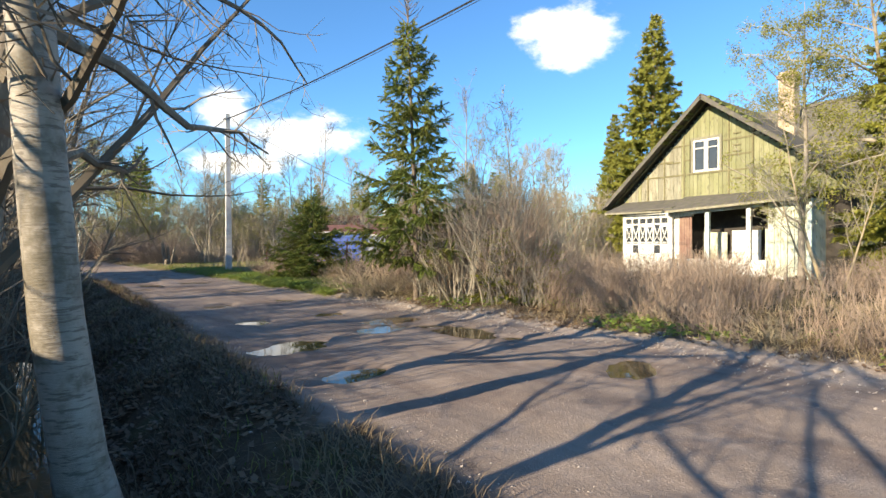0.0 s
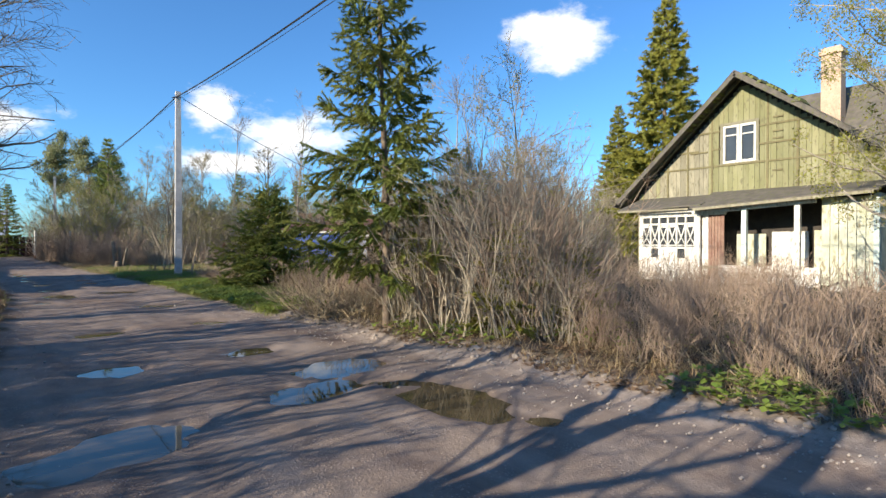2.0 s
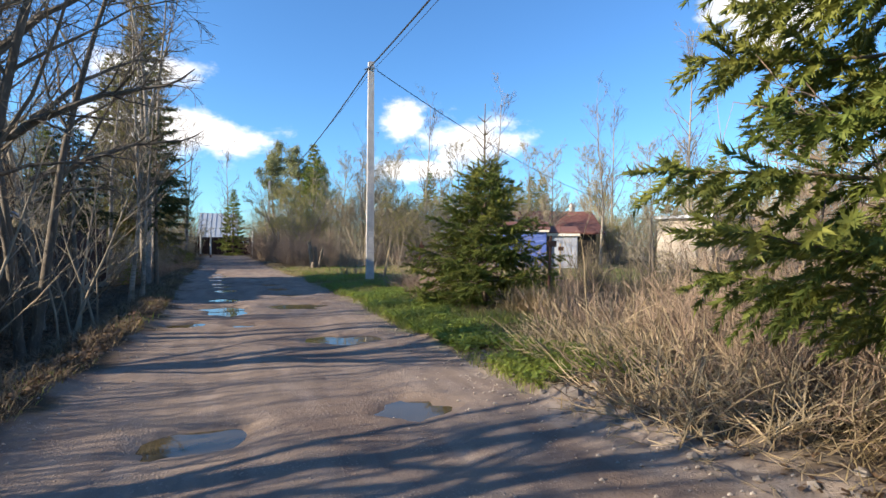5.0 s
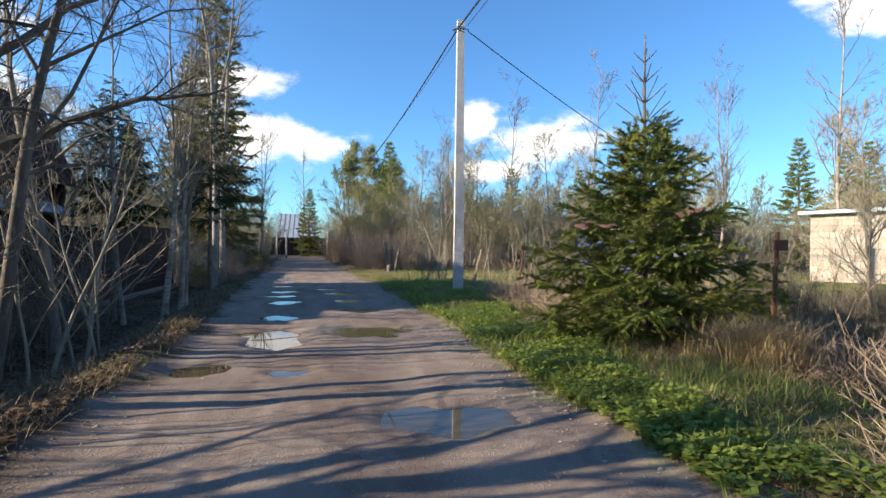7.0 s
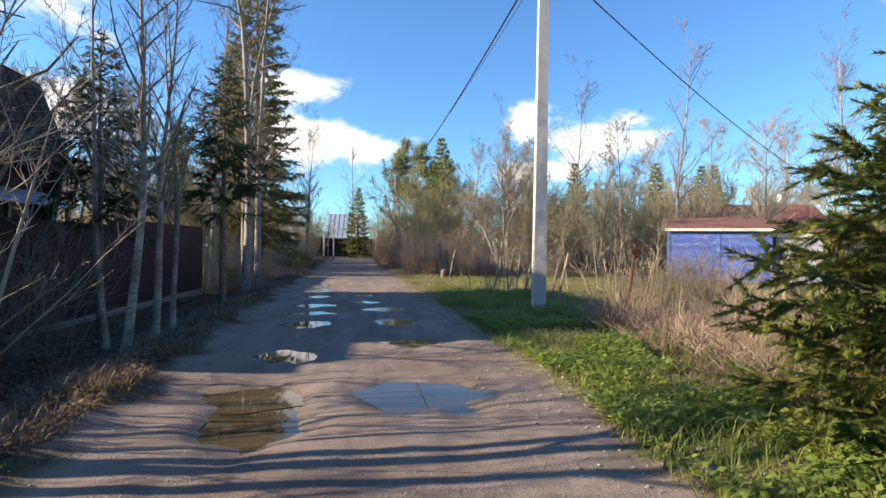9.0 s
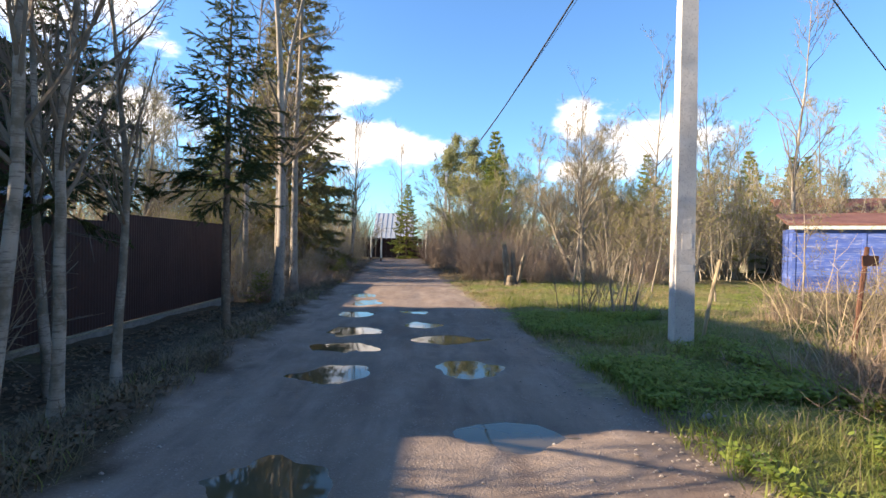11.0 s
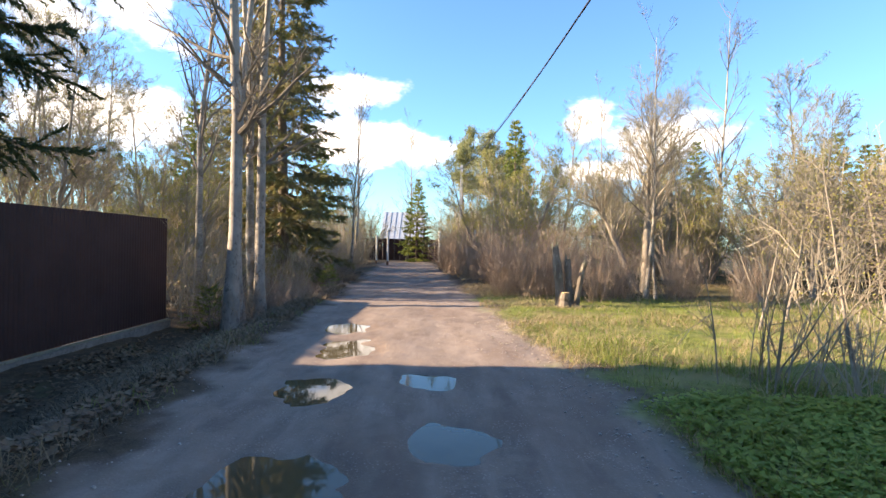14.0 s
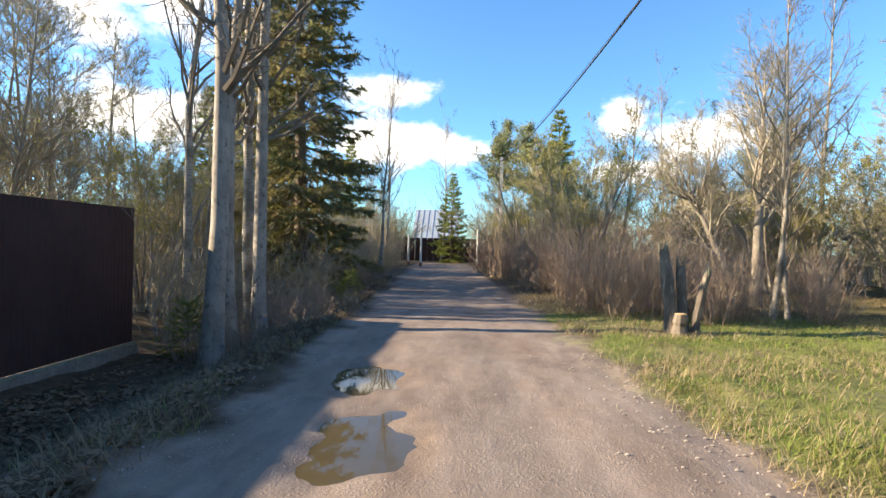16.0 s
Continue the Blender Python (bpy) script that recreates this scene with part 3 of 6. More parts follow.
def spruce(name, seed, tall, reach, label, mat, low=0.12, dens=150, whorls=22, per=7, leader=0.1, droop=0.0, needle=0.05, girth=None, fill=1.0, tips_up=0.05, spire=False, loose=0.0):
    rng = np.random.default_rng(seed)
    tree = thing(name, 0, 0, -60, label, "conifer")
    girth = girth or tall * 0.014
    line = wander(rng, (0, 0, -0.1), (0, 0, 1), tall + 0.1, 0.008, 0.01, 16)
    part("trunk", Build().tube(line, np.linspace(girth * 1.0, 0.008, 17), 8), SPRUCE_BARK, tree, smooth=True)
    wood, green = Build(), []
    for w in range(whorls):
        f = low + (1 - leader - low) * (w / (whorls - 1)) ** 0.92
        z = f * tall
        rel = (1 - leader * 0.9 - f) / (1 - leader * 0.9 - low)
        span = reach * (max(rel, 0) ** 0.8) * (1.0 if rel < 0.85 else 1 - 1.6 * (rel - 0.85)) + 0.12
        a0 = rng.uniform(0, 6.28)
        for k in range(per):
            a = a0 + 6.283 * k / per + rng.uniform(-0.25, 0.25)
            ln = span * rng.uniform(0.65 - loose * 0.6, 1.15 + loose * 0.35)
            slope = 0.55 - 0.75 * rel - droop + rng.normal(0, 0.08 + loose * 0.5)
            i = min(int(f * 16), 15)
            base = line[i] * [1, 1, 0] + [0, 0, z + rng.uniform(-0.06, 0.06) * tall / whorls * 3]
            pts = wander(rng, base, (math.cos(a), math.sin(a), slope), ln, 0.05, tips_up, 5)
            wood.tube(pts, np.linspace(0.005 + 0.006 * ln, 0.003, 6), 4)
            twigs = int(max(3, ln * 7 * fill))
            for _ in range(twigs):
                g = rng.uniform(0.22, 1.0) * 5
                j = min(int(g), 4)
                p = pts[j] + (pts[j + 1] - pts[j]) * (g - j)
                d = unit(pts[j + 1] - pts[j])
                side = np.cross(d, [0, 0, 1.0]) * (1 if rng.random() < 0.5 else -1)
                way = d * 0.75 + side * rng.uniform(0.4, 1.0) + np.array([0, 0, rng.normal(-0.12 - droop * 0.6 - loose, 0.16 + loose)])
                tw = wander(rng, p, way, (0.16 + 0.30 * ln * (1.15 - g / 5)) * rng.uniform(0.7, 1.2), 0.08, -0.01, 2)
                needles(rng, tw, dens, needle, green)
            needles(rng, pts[2:], dens, needle, green)
    for w in range(4 if spire else 0):
        z = tall * (1 - leader + leader * (0.12 + 0.2 * w))
        for k in range(5):
            a = 6.283 * k / 5 + w
            pts = wander(rng, (line[-3][0], line[-3][1], z), (math.cos(a), math.sin(a), 0.8), 0.5 - 0.1 * w, 0.04, 0.05, 3)
            wood.tube(pts, np.linspace(0.009, 0.005, 4), 4)
            needles(rng, pts, dens * 0.15, needle * 0.6, green)
    needles(rng, line[-3:], dens * 0.2, needle * 0.7, green)
    top = tagged(part("bough", wood, SPRUCE_BARK, tree), kind="stuff")
    tagged(part("needle", soup("needle", np.concatenate(green), 3, mat), mat, top), kind="stuff")
    return tree


def shrub(name, seed, tall, spread, stems, label, mat, twigs=5, thin=0.0035, leaf=None, lean=0.25, bend=0.10, category="shrub", thick=0.008, sub=2):
    rng = np.random.default_rng(seed)
    bush = thing(name, 0, 0, -60, label, category)
    b, tips = Build(), []
    for _ in range(stems):
        a, r = rng.uniform(0, 6.28), spread * 0.5 * math.sqrt(rng.random())
        h = tall * rng.uniform(0.5, 1.05)
        way = (lean * rng.normal(), lean * rng.normal(), 1)
        pts = wander(rng, (r * math.cos(a), r * math.sin(a), -0.12), way, h, bend * 1.2, 0.03, 5)
        q = thick * rng.uniform(0.6, 1.3)
        b.tube(pts, np.linspace(q, thin, 6), 3)
        for _ in range(twigs):
            g = rng.uniform(1.2, 5)
            j = min(int(g), 4)
            p = pts[j] + (pts[j + 1] - pts[j]) * (g - j)
            d = unit(pts[j + 1] - pts[j])
            way2 = d + rng.normal(0, 0.55, 3)
            tw = wander(rng, p, way2, h * rng.uniform(0.15, 0.38), 0.18, 0.03, 2)
            b.tube(tw, np.linspace(max(q * 0.45, thin), thin * 0.7, 3), 3)
            tips.append(tw)
            for _ in range(sub):
                m = rng.integers(0, 2)
                t2 = wander(rng, tw[m], unit(tw[m + 1] - tw[m]) + rng.normal(0, 0.6, 3), h * rng.uniform(0.07, 0.18), 0.15, 0.02, 1)
                b.tube(t2, np.linspace(thin, thin * 0.6, 2), 3)
                tips.append(t2)
    stem = tagged(part("stem", b, mat, bush), kind="stuff")
    if leaf:
        tagged(part("foliage", leaves_on(rng, tips, *leaf), leaf[2], stem), kind="stuff")
    return bush


def plant(model, spots, group=""):
    """Sets the model at the first spot and copies at the others: x, y, turn, size."""
    for n, (x, y, turn, size) in enumerate(spots):
        ob = copy_thing(model, at(x, y, turn, size))
        if group:
            tagged(ob, group=group)
    for o in (*model.children_recursive, model):
        bpy.data.objects.remove(o)


RNG = np.random.default_rng(7)

# conifers on the sunny side
plant(spruce("spruce", 11, 6.5, 1.2, "young green spruce with open drooping branches beside the road", NEEDLE, 0.15, 250, 20, 6, 0.12, 0.10, tips_up=0.05, needle=0.05, girth=0.068, fill=4.0, loose=0.3, spire=True), [(6.35, 9.2, 20, 1.0)])
plant(spruce("spruce", 12, 4.15, 1.55, "dense dark green young spruce with a bare leader", NEEDLE, 0.05, 240, 20, 9, 0.33, 0.04, fill=2.2, needle=0.05, spire=True, loose=0.14), [(7.72, 17.7, 0, 1.0)])
plant(spruce("spruce", 13, 14, 3.0, "tall sunlit yellow-green spruce near the derelict house", NEEDLE_YELLOW, 0.08, 60, 34, 8, 0.02, 0.15, 0.19, fill=1.3), [(27.6, 16.7, 0, 1.02), (33, 22.4, 70, 0.75), (16.2, 2.9, 140, 0.58)], "sunlit spruces")
plant(bare_tree("larch", 14, 8.5, 0.11, "yellow-green larch with drooping sprays before the house", BARK, TWIG, (26, 7, 5), (0.03, 0), 0.22, ratio=(0.33, 0.45, 0.5), angle=1.1, rise=-0.03, thin=0.005, leaf=(21, 0.055, NEEDLE_YELLOW, 0.08)),
      [(15.0, 5.0, 0, 0.9), (16.4, 3.4, 140, 1.05), (15.6, 0.6, 220, 1.15)], "yellow-green larches")
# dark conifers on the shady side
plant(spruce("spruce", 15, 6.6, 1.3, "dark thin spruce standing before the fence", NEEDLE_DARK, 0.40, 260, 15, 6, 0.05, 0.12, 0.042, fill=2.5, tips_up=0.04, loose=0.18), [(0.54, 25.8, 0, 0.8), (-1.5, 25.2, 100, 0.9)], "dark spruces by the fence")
plant(spruce("spruce", 17, 18, 3.0, "tall old spruce beside the birches", NEEDLE_OLIVE, 0.08, 40, 40, 7, 0.02, 0.28, 0.17, fill=1.3), [(-2.9, 43.45, 0, 1.0), (-6.5, 50.0, 90, 0.8)], "old spruces")
far_fir = spruce("spruce", 18, 9, 2.2, "green spruce standing in the distant woods", NEEDLE, 0.06, 50, 22, 7, 0.02, 0.1, 0.17)
plant(far_fir, [(1.05, 66.5, 0, 0.76), (19, 56.0, 80, 0.9), (31, 58.0, 10, 0.95), (33.5, 60.0, 200, 1.0), (43, 50.0, 30, 1.2), (40, 42.95, 0, 1.0),
                (37, 38.95, 0, 0.9), (9.5, 70.0, 50, 1.4), (-9, 75.0, 20, 1.2), (-14, 62.0, 45, 1.3), (50, 34.95, 45, 1.3), (46, 28.95, 75, 1.1), (21, 47.0, 15, 0.75), (-10.5, 52.0, 60, 1.0)], "distant spruces")

# big bare trees
birch_thin = bare_tree("birch", 21, 13, 0.115, "tall slender birch with pale bark", BIRCH, DARK_TWIG, (26, 6, 5), start=0.28, ratio=(0.24, 0.45, 0.5), angle=0.6, thin=0.006)
plant(birch_thin, [(-1.4, 36.25, 200, 1.15), (17.45, 38.15, 300, 0.85), (27.1, 31.8, 210, 1.05), (15.5, 47.0, 0, 0.95), (23, 34.95, 90, 0.8), (8.7, 37.1, 40, 0.55), (8.95, 37.0, 200, 0.42),
                   (13.5, 58.0, 75, 0.9), (-3.4, 37.45, 10, 1.0), (0.74, 21.35, 100, 0.52), (0.88, 21.8, 20, 0.44), (0.72, 22.8, 160, 0.42), (-1.0, 24.4, 250, 0.6), (29.5, 42.95, 10, 1.0), (-1.5, 50.5, 10, 0.75), (-2.5, 57.0, 80, 0.85), (0.2, 68.0, 80, 0.9)], "pale birches")
plant(bare_tree("birch", 20, 17, 0.165, "tall grey birch with a thick dark foot at the fence end", GREY_BIRCH, DARK_TWIG, (24, 7, 5), (-0.025, 0), 0.24, ratio=(0.15, 0.45, 0.5), angle=1.05, rise=0.03, thin=0.005),
      [(-1.22, 34.35, 0, 1.0), (-1.5, 35.6, 130, 0.85), (-1.15, 36.05, 70, 0.9)], "thick birches at the fence end")


def limb(tree, seed, pts, radius, mat):
    """One long crooked limb with its twigs, added to a tree."""
    rng = np.random.default_rng(seed)
    b, tips = Build(), []
    line = np.array(pts, float)
    line = np.concatenate([line[:-1] + (line[1:] - line[:-1]) * f + rng.normal(0, 0.03, (len(line) - 1, 3)) * (f > 0) for f in (0.0, 0.33, 0.66)]).reshape(3, -1, 3).transpose(1, 0, 2).reshape(-1, 3)
    b.tube(line, np.linspace(radius, 0.008, len(line)), 6)
    branch_out(rng, b, line, radius, 0, {"counts": (11, 6), "from": (0.25, 0.1), "angle": 0.8, "ratio": (0.35, 0.45), "rise": 0.0, "bend": 0.25, "thin": 0.003}, tips)
    tagged(part("limb", b, mat, tree, "dark crooked limb"), kind="stuff")


roadside_birch = bare_tree("birch", 22, 11, 0.15, "thick leaning birch with grey-white bark", BIRCH, DARK_TWIG, (14, 7, 6), (-0.13, 0.02), 0.3, angle=1.0, ratio=(0.22, 0.5, 0.5), rise=-0.01)
limb(roadside_birch, 1, [(-0.35, 0, 3.0), (0.1, 0.25, 2.85), (0.55, 0.6, 2.62), (1.0, 0.95, 2.7), (1.4, 1.3, 2.5)], 0.045, BARK)
limb(roadside_birch, 2, [(-0.45, 0.9, 3.7), (0.2, 1.1, 3.85), (0.9, 1.3, 3.9), (1.6, 1.6, 3.75), (2.1, 1.9, 3.3)], 0.04, BARK)
limb(roadside_birch, 3, [(-0.4, 0.9, 2.3), (-0.05, 1.1, 2.45), (0.25, 1.3, 2.35), (0.5, 1.4, 2.6)], 0.05, BARK)
plant(roadside_birch, [(0.3, 3.45, 0, 1.0)])
alder = bare_tree("alder", 23, 9.5, 0.14, "bare grey alder with a spreading crown", BARK, DARK_TWIG, (22, 9, 8), (0.05, 0.0), 0.16, thin=0.005, angle=0.85, ratio=(0.34, 0.5, 0.5), rise=0.02)
plant(alder, [(-0.45, 4.5, 0, 1.0), (-1.9, 6.2, 40, 0.75), (-1.9, 1.7, 80, 0.75), (-2.3, 0.0, 160, 0.8), (-0.7, 13.8, 30, 1.0), (-1.0, 21.5, 240, 0.8), (-1.2, 11.0, 300, 0.9), (-0.9, 7.8, 250, 0.8), (-1.6, 13.4, 140, 0.85), (-1.7, 10.2, 10, 0.8)], "bare alders along the ditch")
old_alder = bare_tree("alder", 47, 11.5, 0.095, "old many-stemmed alder with dark limbs reaching over the road", DARK_BARK, DARK_TWIG, (16, 8, 7), (0.02, 0.0), 0.25, stems=3, splay=0.14, thin=0.005, angle=0.7, ratio=(0.3, 0.5, 0.5), rise=0.03)
limb(old_alder, 5, [(0.1, 0, 3.3), (0.9, -0.1, 3.75), (1.7, -0.2, 4.15), (2.5, -0.4, 4.3), (3.1, -0.5, 4.7)], 0.07, DARK_BARK)
limb(old_alder, 6, [(0.1, 0, 4.4), (0.9, 0.2, 5.3), (1.8, 0.2, 5.9), (2.7, 0.3, 6.1)], 0.06, DARK_BARK)
limb(old_alder, 7, [(0.1, 0, 2.9), (0.7, 0.3, 3.2), (1.3, 0.5, 3.3), (1.9, 0.6, 3.2)], 0.045, DARK_BARK)
plant(old_alder, [(0.05, 15.7, 0, 0.9), (0.1, 17.5, 25, 0.85)], "old alders by the ditch")
grove = bare_tree("bare_tree", 24, 8.5, 0.11, "grey-brown woodland tree hazed with its first buds", BARK, TWIG, (22, 9, 7), start=0.2, ratio=(0.36, 0.5, 0.5), stems=2, angle=0.6, thin=0.0065, leaf=(1, 0.05, BUDS))
plant(grove, [(9.3, 52.0, 0, 0.95), (12.5, 45.0, 60, 0.9), (18, 43.95, 120, 1.0), (25, 46.0, 200, 1.05), (16, 62.0, 30, 1.2), (26, 56.0, 80, 1.2), (34, 50.0, 140, 1.2), (38, 58.0, 10, 1.3), (-7, 56.0, 50, 1.0), (-5, 66.0, 100, 0.9),
              (20, 36, 45, 0.8), (29, 33, 120, 0.9), (35, 30, 210, 1.0), (41, 22, 15, 1.1), (34, 14, 15, 1.0), (30, 27, 80, 1.0), (48, 40, 80, 1.4), (13.4, 37.5, 270, 0.6),
              (-8, 44, 200, 0.9), (-7.0, 36.2, 40, 0.85), (-10.2, 38.0, 150, 1.0), (-8.4, 40.0, 210, 1.0), (-12.5, 45.0, 260, 1.1),  (-11, 40, 20, 1.0), (-6.5, 37.5, 140, 0.8), (-12, 47, 310, 1.1), (-5, 46, 20, 0.8), (-10, 54, 120, 1.1), (-18, 50, 220, 1.2), (-5.0, 40.5, 70, 0.7), (-15, 57, 70, 1.2), (-9, 36, 260, 0.85), (13, 19, 60, 0.45), (18, 18, 10, 0.6), (22, 22, 90, 0.7)], "bare trees of the woods")
plant(bare_tree("willow", 25, 7.2, 0.2, "old leaning willow with a wide rounded crown of fine twigs", BARK, TWIG, (22, 14, 13), (-0.24, 0.05), 0.34, stems=2, angle=0.7, ratio=(0.46, 0.6, 0.5), splay=0.3, bend=0.2, thin=0.0042, leaf=(1, 0.03, BUDS)), [(9.5, 39.5, 0, 0.8)])
plant(bare_tree("willow", 26, 4.4, 0.06, "leaning willow with yellowish buds in the thicket", PALE_TWIG, TWIG, (10, 6, 5), (-0.35, 0.3), 0.3, stems=3, angle=0.7, ratio=(0.42, 0.5, 0.5), splay=0.4, leaf=(3, 0.035, BUDS)),
      [(9.0, 8.4, 0, 1.0), (9.6, 10.2, 100, 0.95), (8.4, 10.4, 220, 0.85), (12.5, 3.6, 40, 0.9)], "budding willows")
sallow = bare_tree("sallow", 27, 6.0, 0.09, "bushy sallow hazed with yellow-green young leaves", BARK, TWIG, (10, 7, 6), (0, 0), 0.15, stems=5, angle=0.55, ratio=(0.4, 0.5, 0.5), splay=0.3, thin=0.006, leaf=(4, 0.06, BUDS))
plant(sallow, [(-4.8, 38.2, 30, 0.8), (13.6, 40.2, 250, 0.75), (11.8, 42.6, 130, 0.9), (-8.2, 45.5, 20, 0.85), (-10.5, 42, 110, 0.9), (-9.5, 48.5, 300, 1.0), (-7.2, 49.5, 160, 0.8), (7.6, 49.5, 200, 0.95), (10.5, 47.5, 320, 0.9), (18.5, 46.5, 40, 1.0), (23.5, 44, 70, 1.0), (5.9, 42.95, 0, 0.85), (6.6, 46.0, 60, 1.0), (5.6, 50.0, 150, 1.05), (5.2, 55.0, 250, 1.0), (8.5, 57.0, 20, 1.2), (16.5, 40.95, 90, 0.95), (20.5, 41.95, 30, 0.9), (27, 38.95, 190, 1.0), (-5.5, 60.0, 10, 0.9), (13.2, 42.95, 200, 0.85), (25, 26.95, 20, 0.8)], "yellow-green sallows")
pine = bare_tree("pine", 28, 15, 0.2, "distant pine with a flat clumped crown", RUST, DARK_TWIG, (30, 6, 3), start=0.5, ratio=(0.24, 0.42, 0.4), angle=1.15, thin=0.012, leaf=(22, 0.22, PINE_NEEDLE, 0.26))
plant(pine, [(5.6, 87.0, 0, 1.0), (9.3, 84.0, 120, 0.93), (12, 92.0, 220, 0.9)], "distant pines")

plant(spruce("spruce_seedling", 19, 0.95, 0.4, "small green spruce seedling by the fence end", NEEDLE, 0.05, 220, 8, 6, 0.1, needle=0.04, fill=1.5), [(-1.9, 34.9, 0, 1.0), (0.1, 38.0, 50, 0.7)], "spruce seedlings")

# unseen half-size trees added behind the fence to dapple the road with shade
plant(bare_tree("bare_tree", 29, 8.0, 0.10, "unseen bare tree added behind the fence to shade the road", BARK, DARK_TWIG, (26, 9, 7), start=0.12, ratio=(0.34, 0.5, 0.5), stems=2, angle=0.65, thin=0.007),
      [(-5.4, 6.0, 0, 0.48), (-5.2, 7.0, 50, 0.52), (-5.5, 7.9, 110, 0.52), (-5.0, 8.8, 170, 0.5), (-5.6, 9.8, 230, 0.5), (-4.4, 7.4, 20, 0.46), (-4.3, 8.4, 260, 0.46), (-4.6, 5.2, 90, 0.44), (-5.3, 10.8, 290, 0.46), (-5.2, 11.9, 20, 0.46), (-6.0, 13.2, 75, 0.42), (-5.6, 15.0, 140, 0.42), (-5.8, 16.8, 200, 0.40)], "bare wood behind the fence")

# saplings and thickets
sapling = bare_tree("sapling", 31, 3.9, 0.032, "thin bare sapling with pale bark", TWIG, TWIG, (9, 4, 3), start=0.15, stems=2, ratio=(0.4, 0.45, 0.5), angle=0.6, splay=0.2, thin=0.003)
plant(sapling, [(0.55, 17.7, 0, 1.0), (0.2, 19.6, 60, 1.1), (0.75, 18.8, 130, 0.85), (0.0, 16.4, 90, 1.0), (0.3, 15.0, 30, 1.0),
                (-0.1, 12.4, 10, 1.1), (0.1, 10.2, 230, 1.0), (-1.2, 18.7, 150, 1.4), (-0.7, 14.4, 270, 1.4), (-1.5, 17.2, 70, 1.5)], "bare saplings along the ditch")
wilding = bare_tree("wild_apple", 32, 2.5, 0.027, "young crooked fruit tree with spreading thin twigs", BARK, DARK_TWIG, (10, 7, 5), (0.22, 0.1), 0.3, ratio=(0.5, 0.5, 0.5), angle=1.05, bend=0.24, rise=0.02, thin=0.003, leaf=(1, 0.03, BUDS))
plant(wilding, [(6.93, 27.5, 120, 0.95), (7.3, 27.8, 0, 1.05), (7.85, 27.2, 20, 1.1), (6.98, 27.45, 300, 0.8), (9.3, 29.95, 120, 1.0), (10.6, 30.95, 220, 1.1), (8.4, 31.55, 0, 1.0), (11.8, 29.5, 60, 1.1), (9.9, 33.2, 10, 1.2)], "young fruit trees in the grass")
shoots = shrub("sapling_clump", 42, 1.9, 0.7, 9, "clump of thin dark shoots in the grass", TWIG, 4, 0.003, lean=0.10, thick=0.011)
plant(shoots, [(6.4, 28.2, 0, 1.0), (6.62, 28.05, 90, 0.9), (7.05, 27.6, 190, 0.8), (7.5, 28.4, 30, 0.7)], "shoots in the grass")
thicket = shrub("thicket_shrub", 33, 2.5, 1.3, 85, "dense brown leafless thicket shrub", RED_TWIG, 5)
plant(thicket, [(7.5, 8.2, 0, 1.0), (7.3, 7.3, 70, 0.85), (8.4, 8.8, 150, 1.05), (8.3, 5.6, 200, 0.42), (9.3, 9.8, 30, 1.05), (9.6, 8.9, 260, 0.85), (8.2, 9.8, 110, 0.95), (10.4, 5.6, 10, 0.4), (10.6, 10.2, 10, 1.0), (7.5, 10.9, 40, 0.75),
                (8.8, 11.4, 90, 0.8), (10.5, 11.5, 190, 0.9), (12, 12.9, 10, 0.9), (14, 15.2, 70, 0.95), (11.5, 15.9, 120, 0.8), (16, 16.9, 30, 0.9), (9.0, 7.4, 80, 0.5), (7.4, 6.3, 10, 0.45)], "brown thicket")
canes = shrub("cane_thicket", 43, 2.6, 0.9, 34, "upright pale leafless canes standing close together", TWIG, 4, 0.0035, lean=0.2, bend=0.13, thick=0.011, sub=2)
plant(canes, [(6.75, 8.5, 0, 0.9), (6.85, 7.9, 60, 1.0), (7.0, 7.3, 130, 0.85), (7.35, 8.3, 200, 1.05), (7.55, 7.4, 250, 0.95), (6.6, 8.95, 310, 0.75), (7.9, 8.2, 20, 1.1), (7.3, 6.7, 80, 0.6), (8.3, 7.4, 140, 0.9), (7.1, 9.6, 220, 0.8)], "pale canes beside the road")
plant(spruce("spruce", 44, 1.5, 0.7, "small bright spruce inside the thicket", NEEDLE_YELLOW, 0.05, 200, 9, 7, 0.08, 0.05, 0.05, fill=2.0), [(7.25, 7.55, 0, 1.0), (8.0, 7.0, 80, 0.8)], "little spruces in the thicket")
screen = shrub("thicket_shrub", 45, 2.3, 1.6, 60, "tangled grey-brown bush with its first buds", DARK_TWIG, 6, 0.004, (2, 0.03, BUDS), lean=0.3, thick=0.012)
plant(screen, [(9.0, 13.9, 0, 0.5), (10.0, 15.2, 50, 0.45), (10.6, 16.6, 120, 0.5), (11.6, 15.0, 200, 0.5), (11.2, 18.8, 260, 0.5), (12.6, 17.2, 320, 0.55), (12.0, 20.4, 30, 0.55), (8.6, 13.2, 100, 0.42), (9.2, 24.6, 90, 0.55), (10.4, 25.6, 150, 0.6)], "budding bushes in the old garden")
red_bush = shrub("thicket_shrub", 34, 2.3, 1.3, 80, "reddish-brown leafless shrub with pale stems", RED_TWIG, 5)
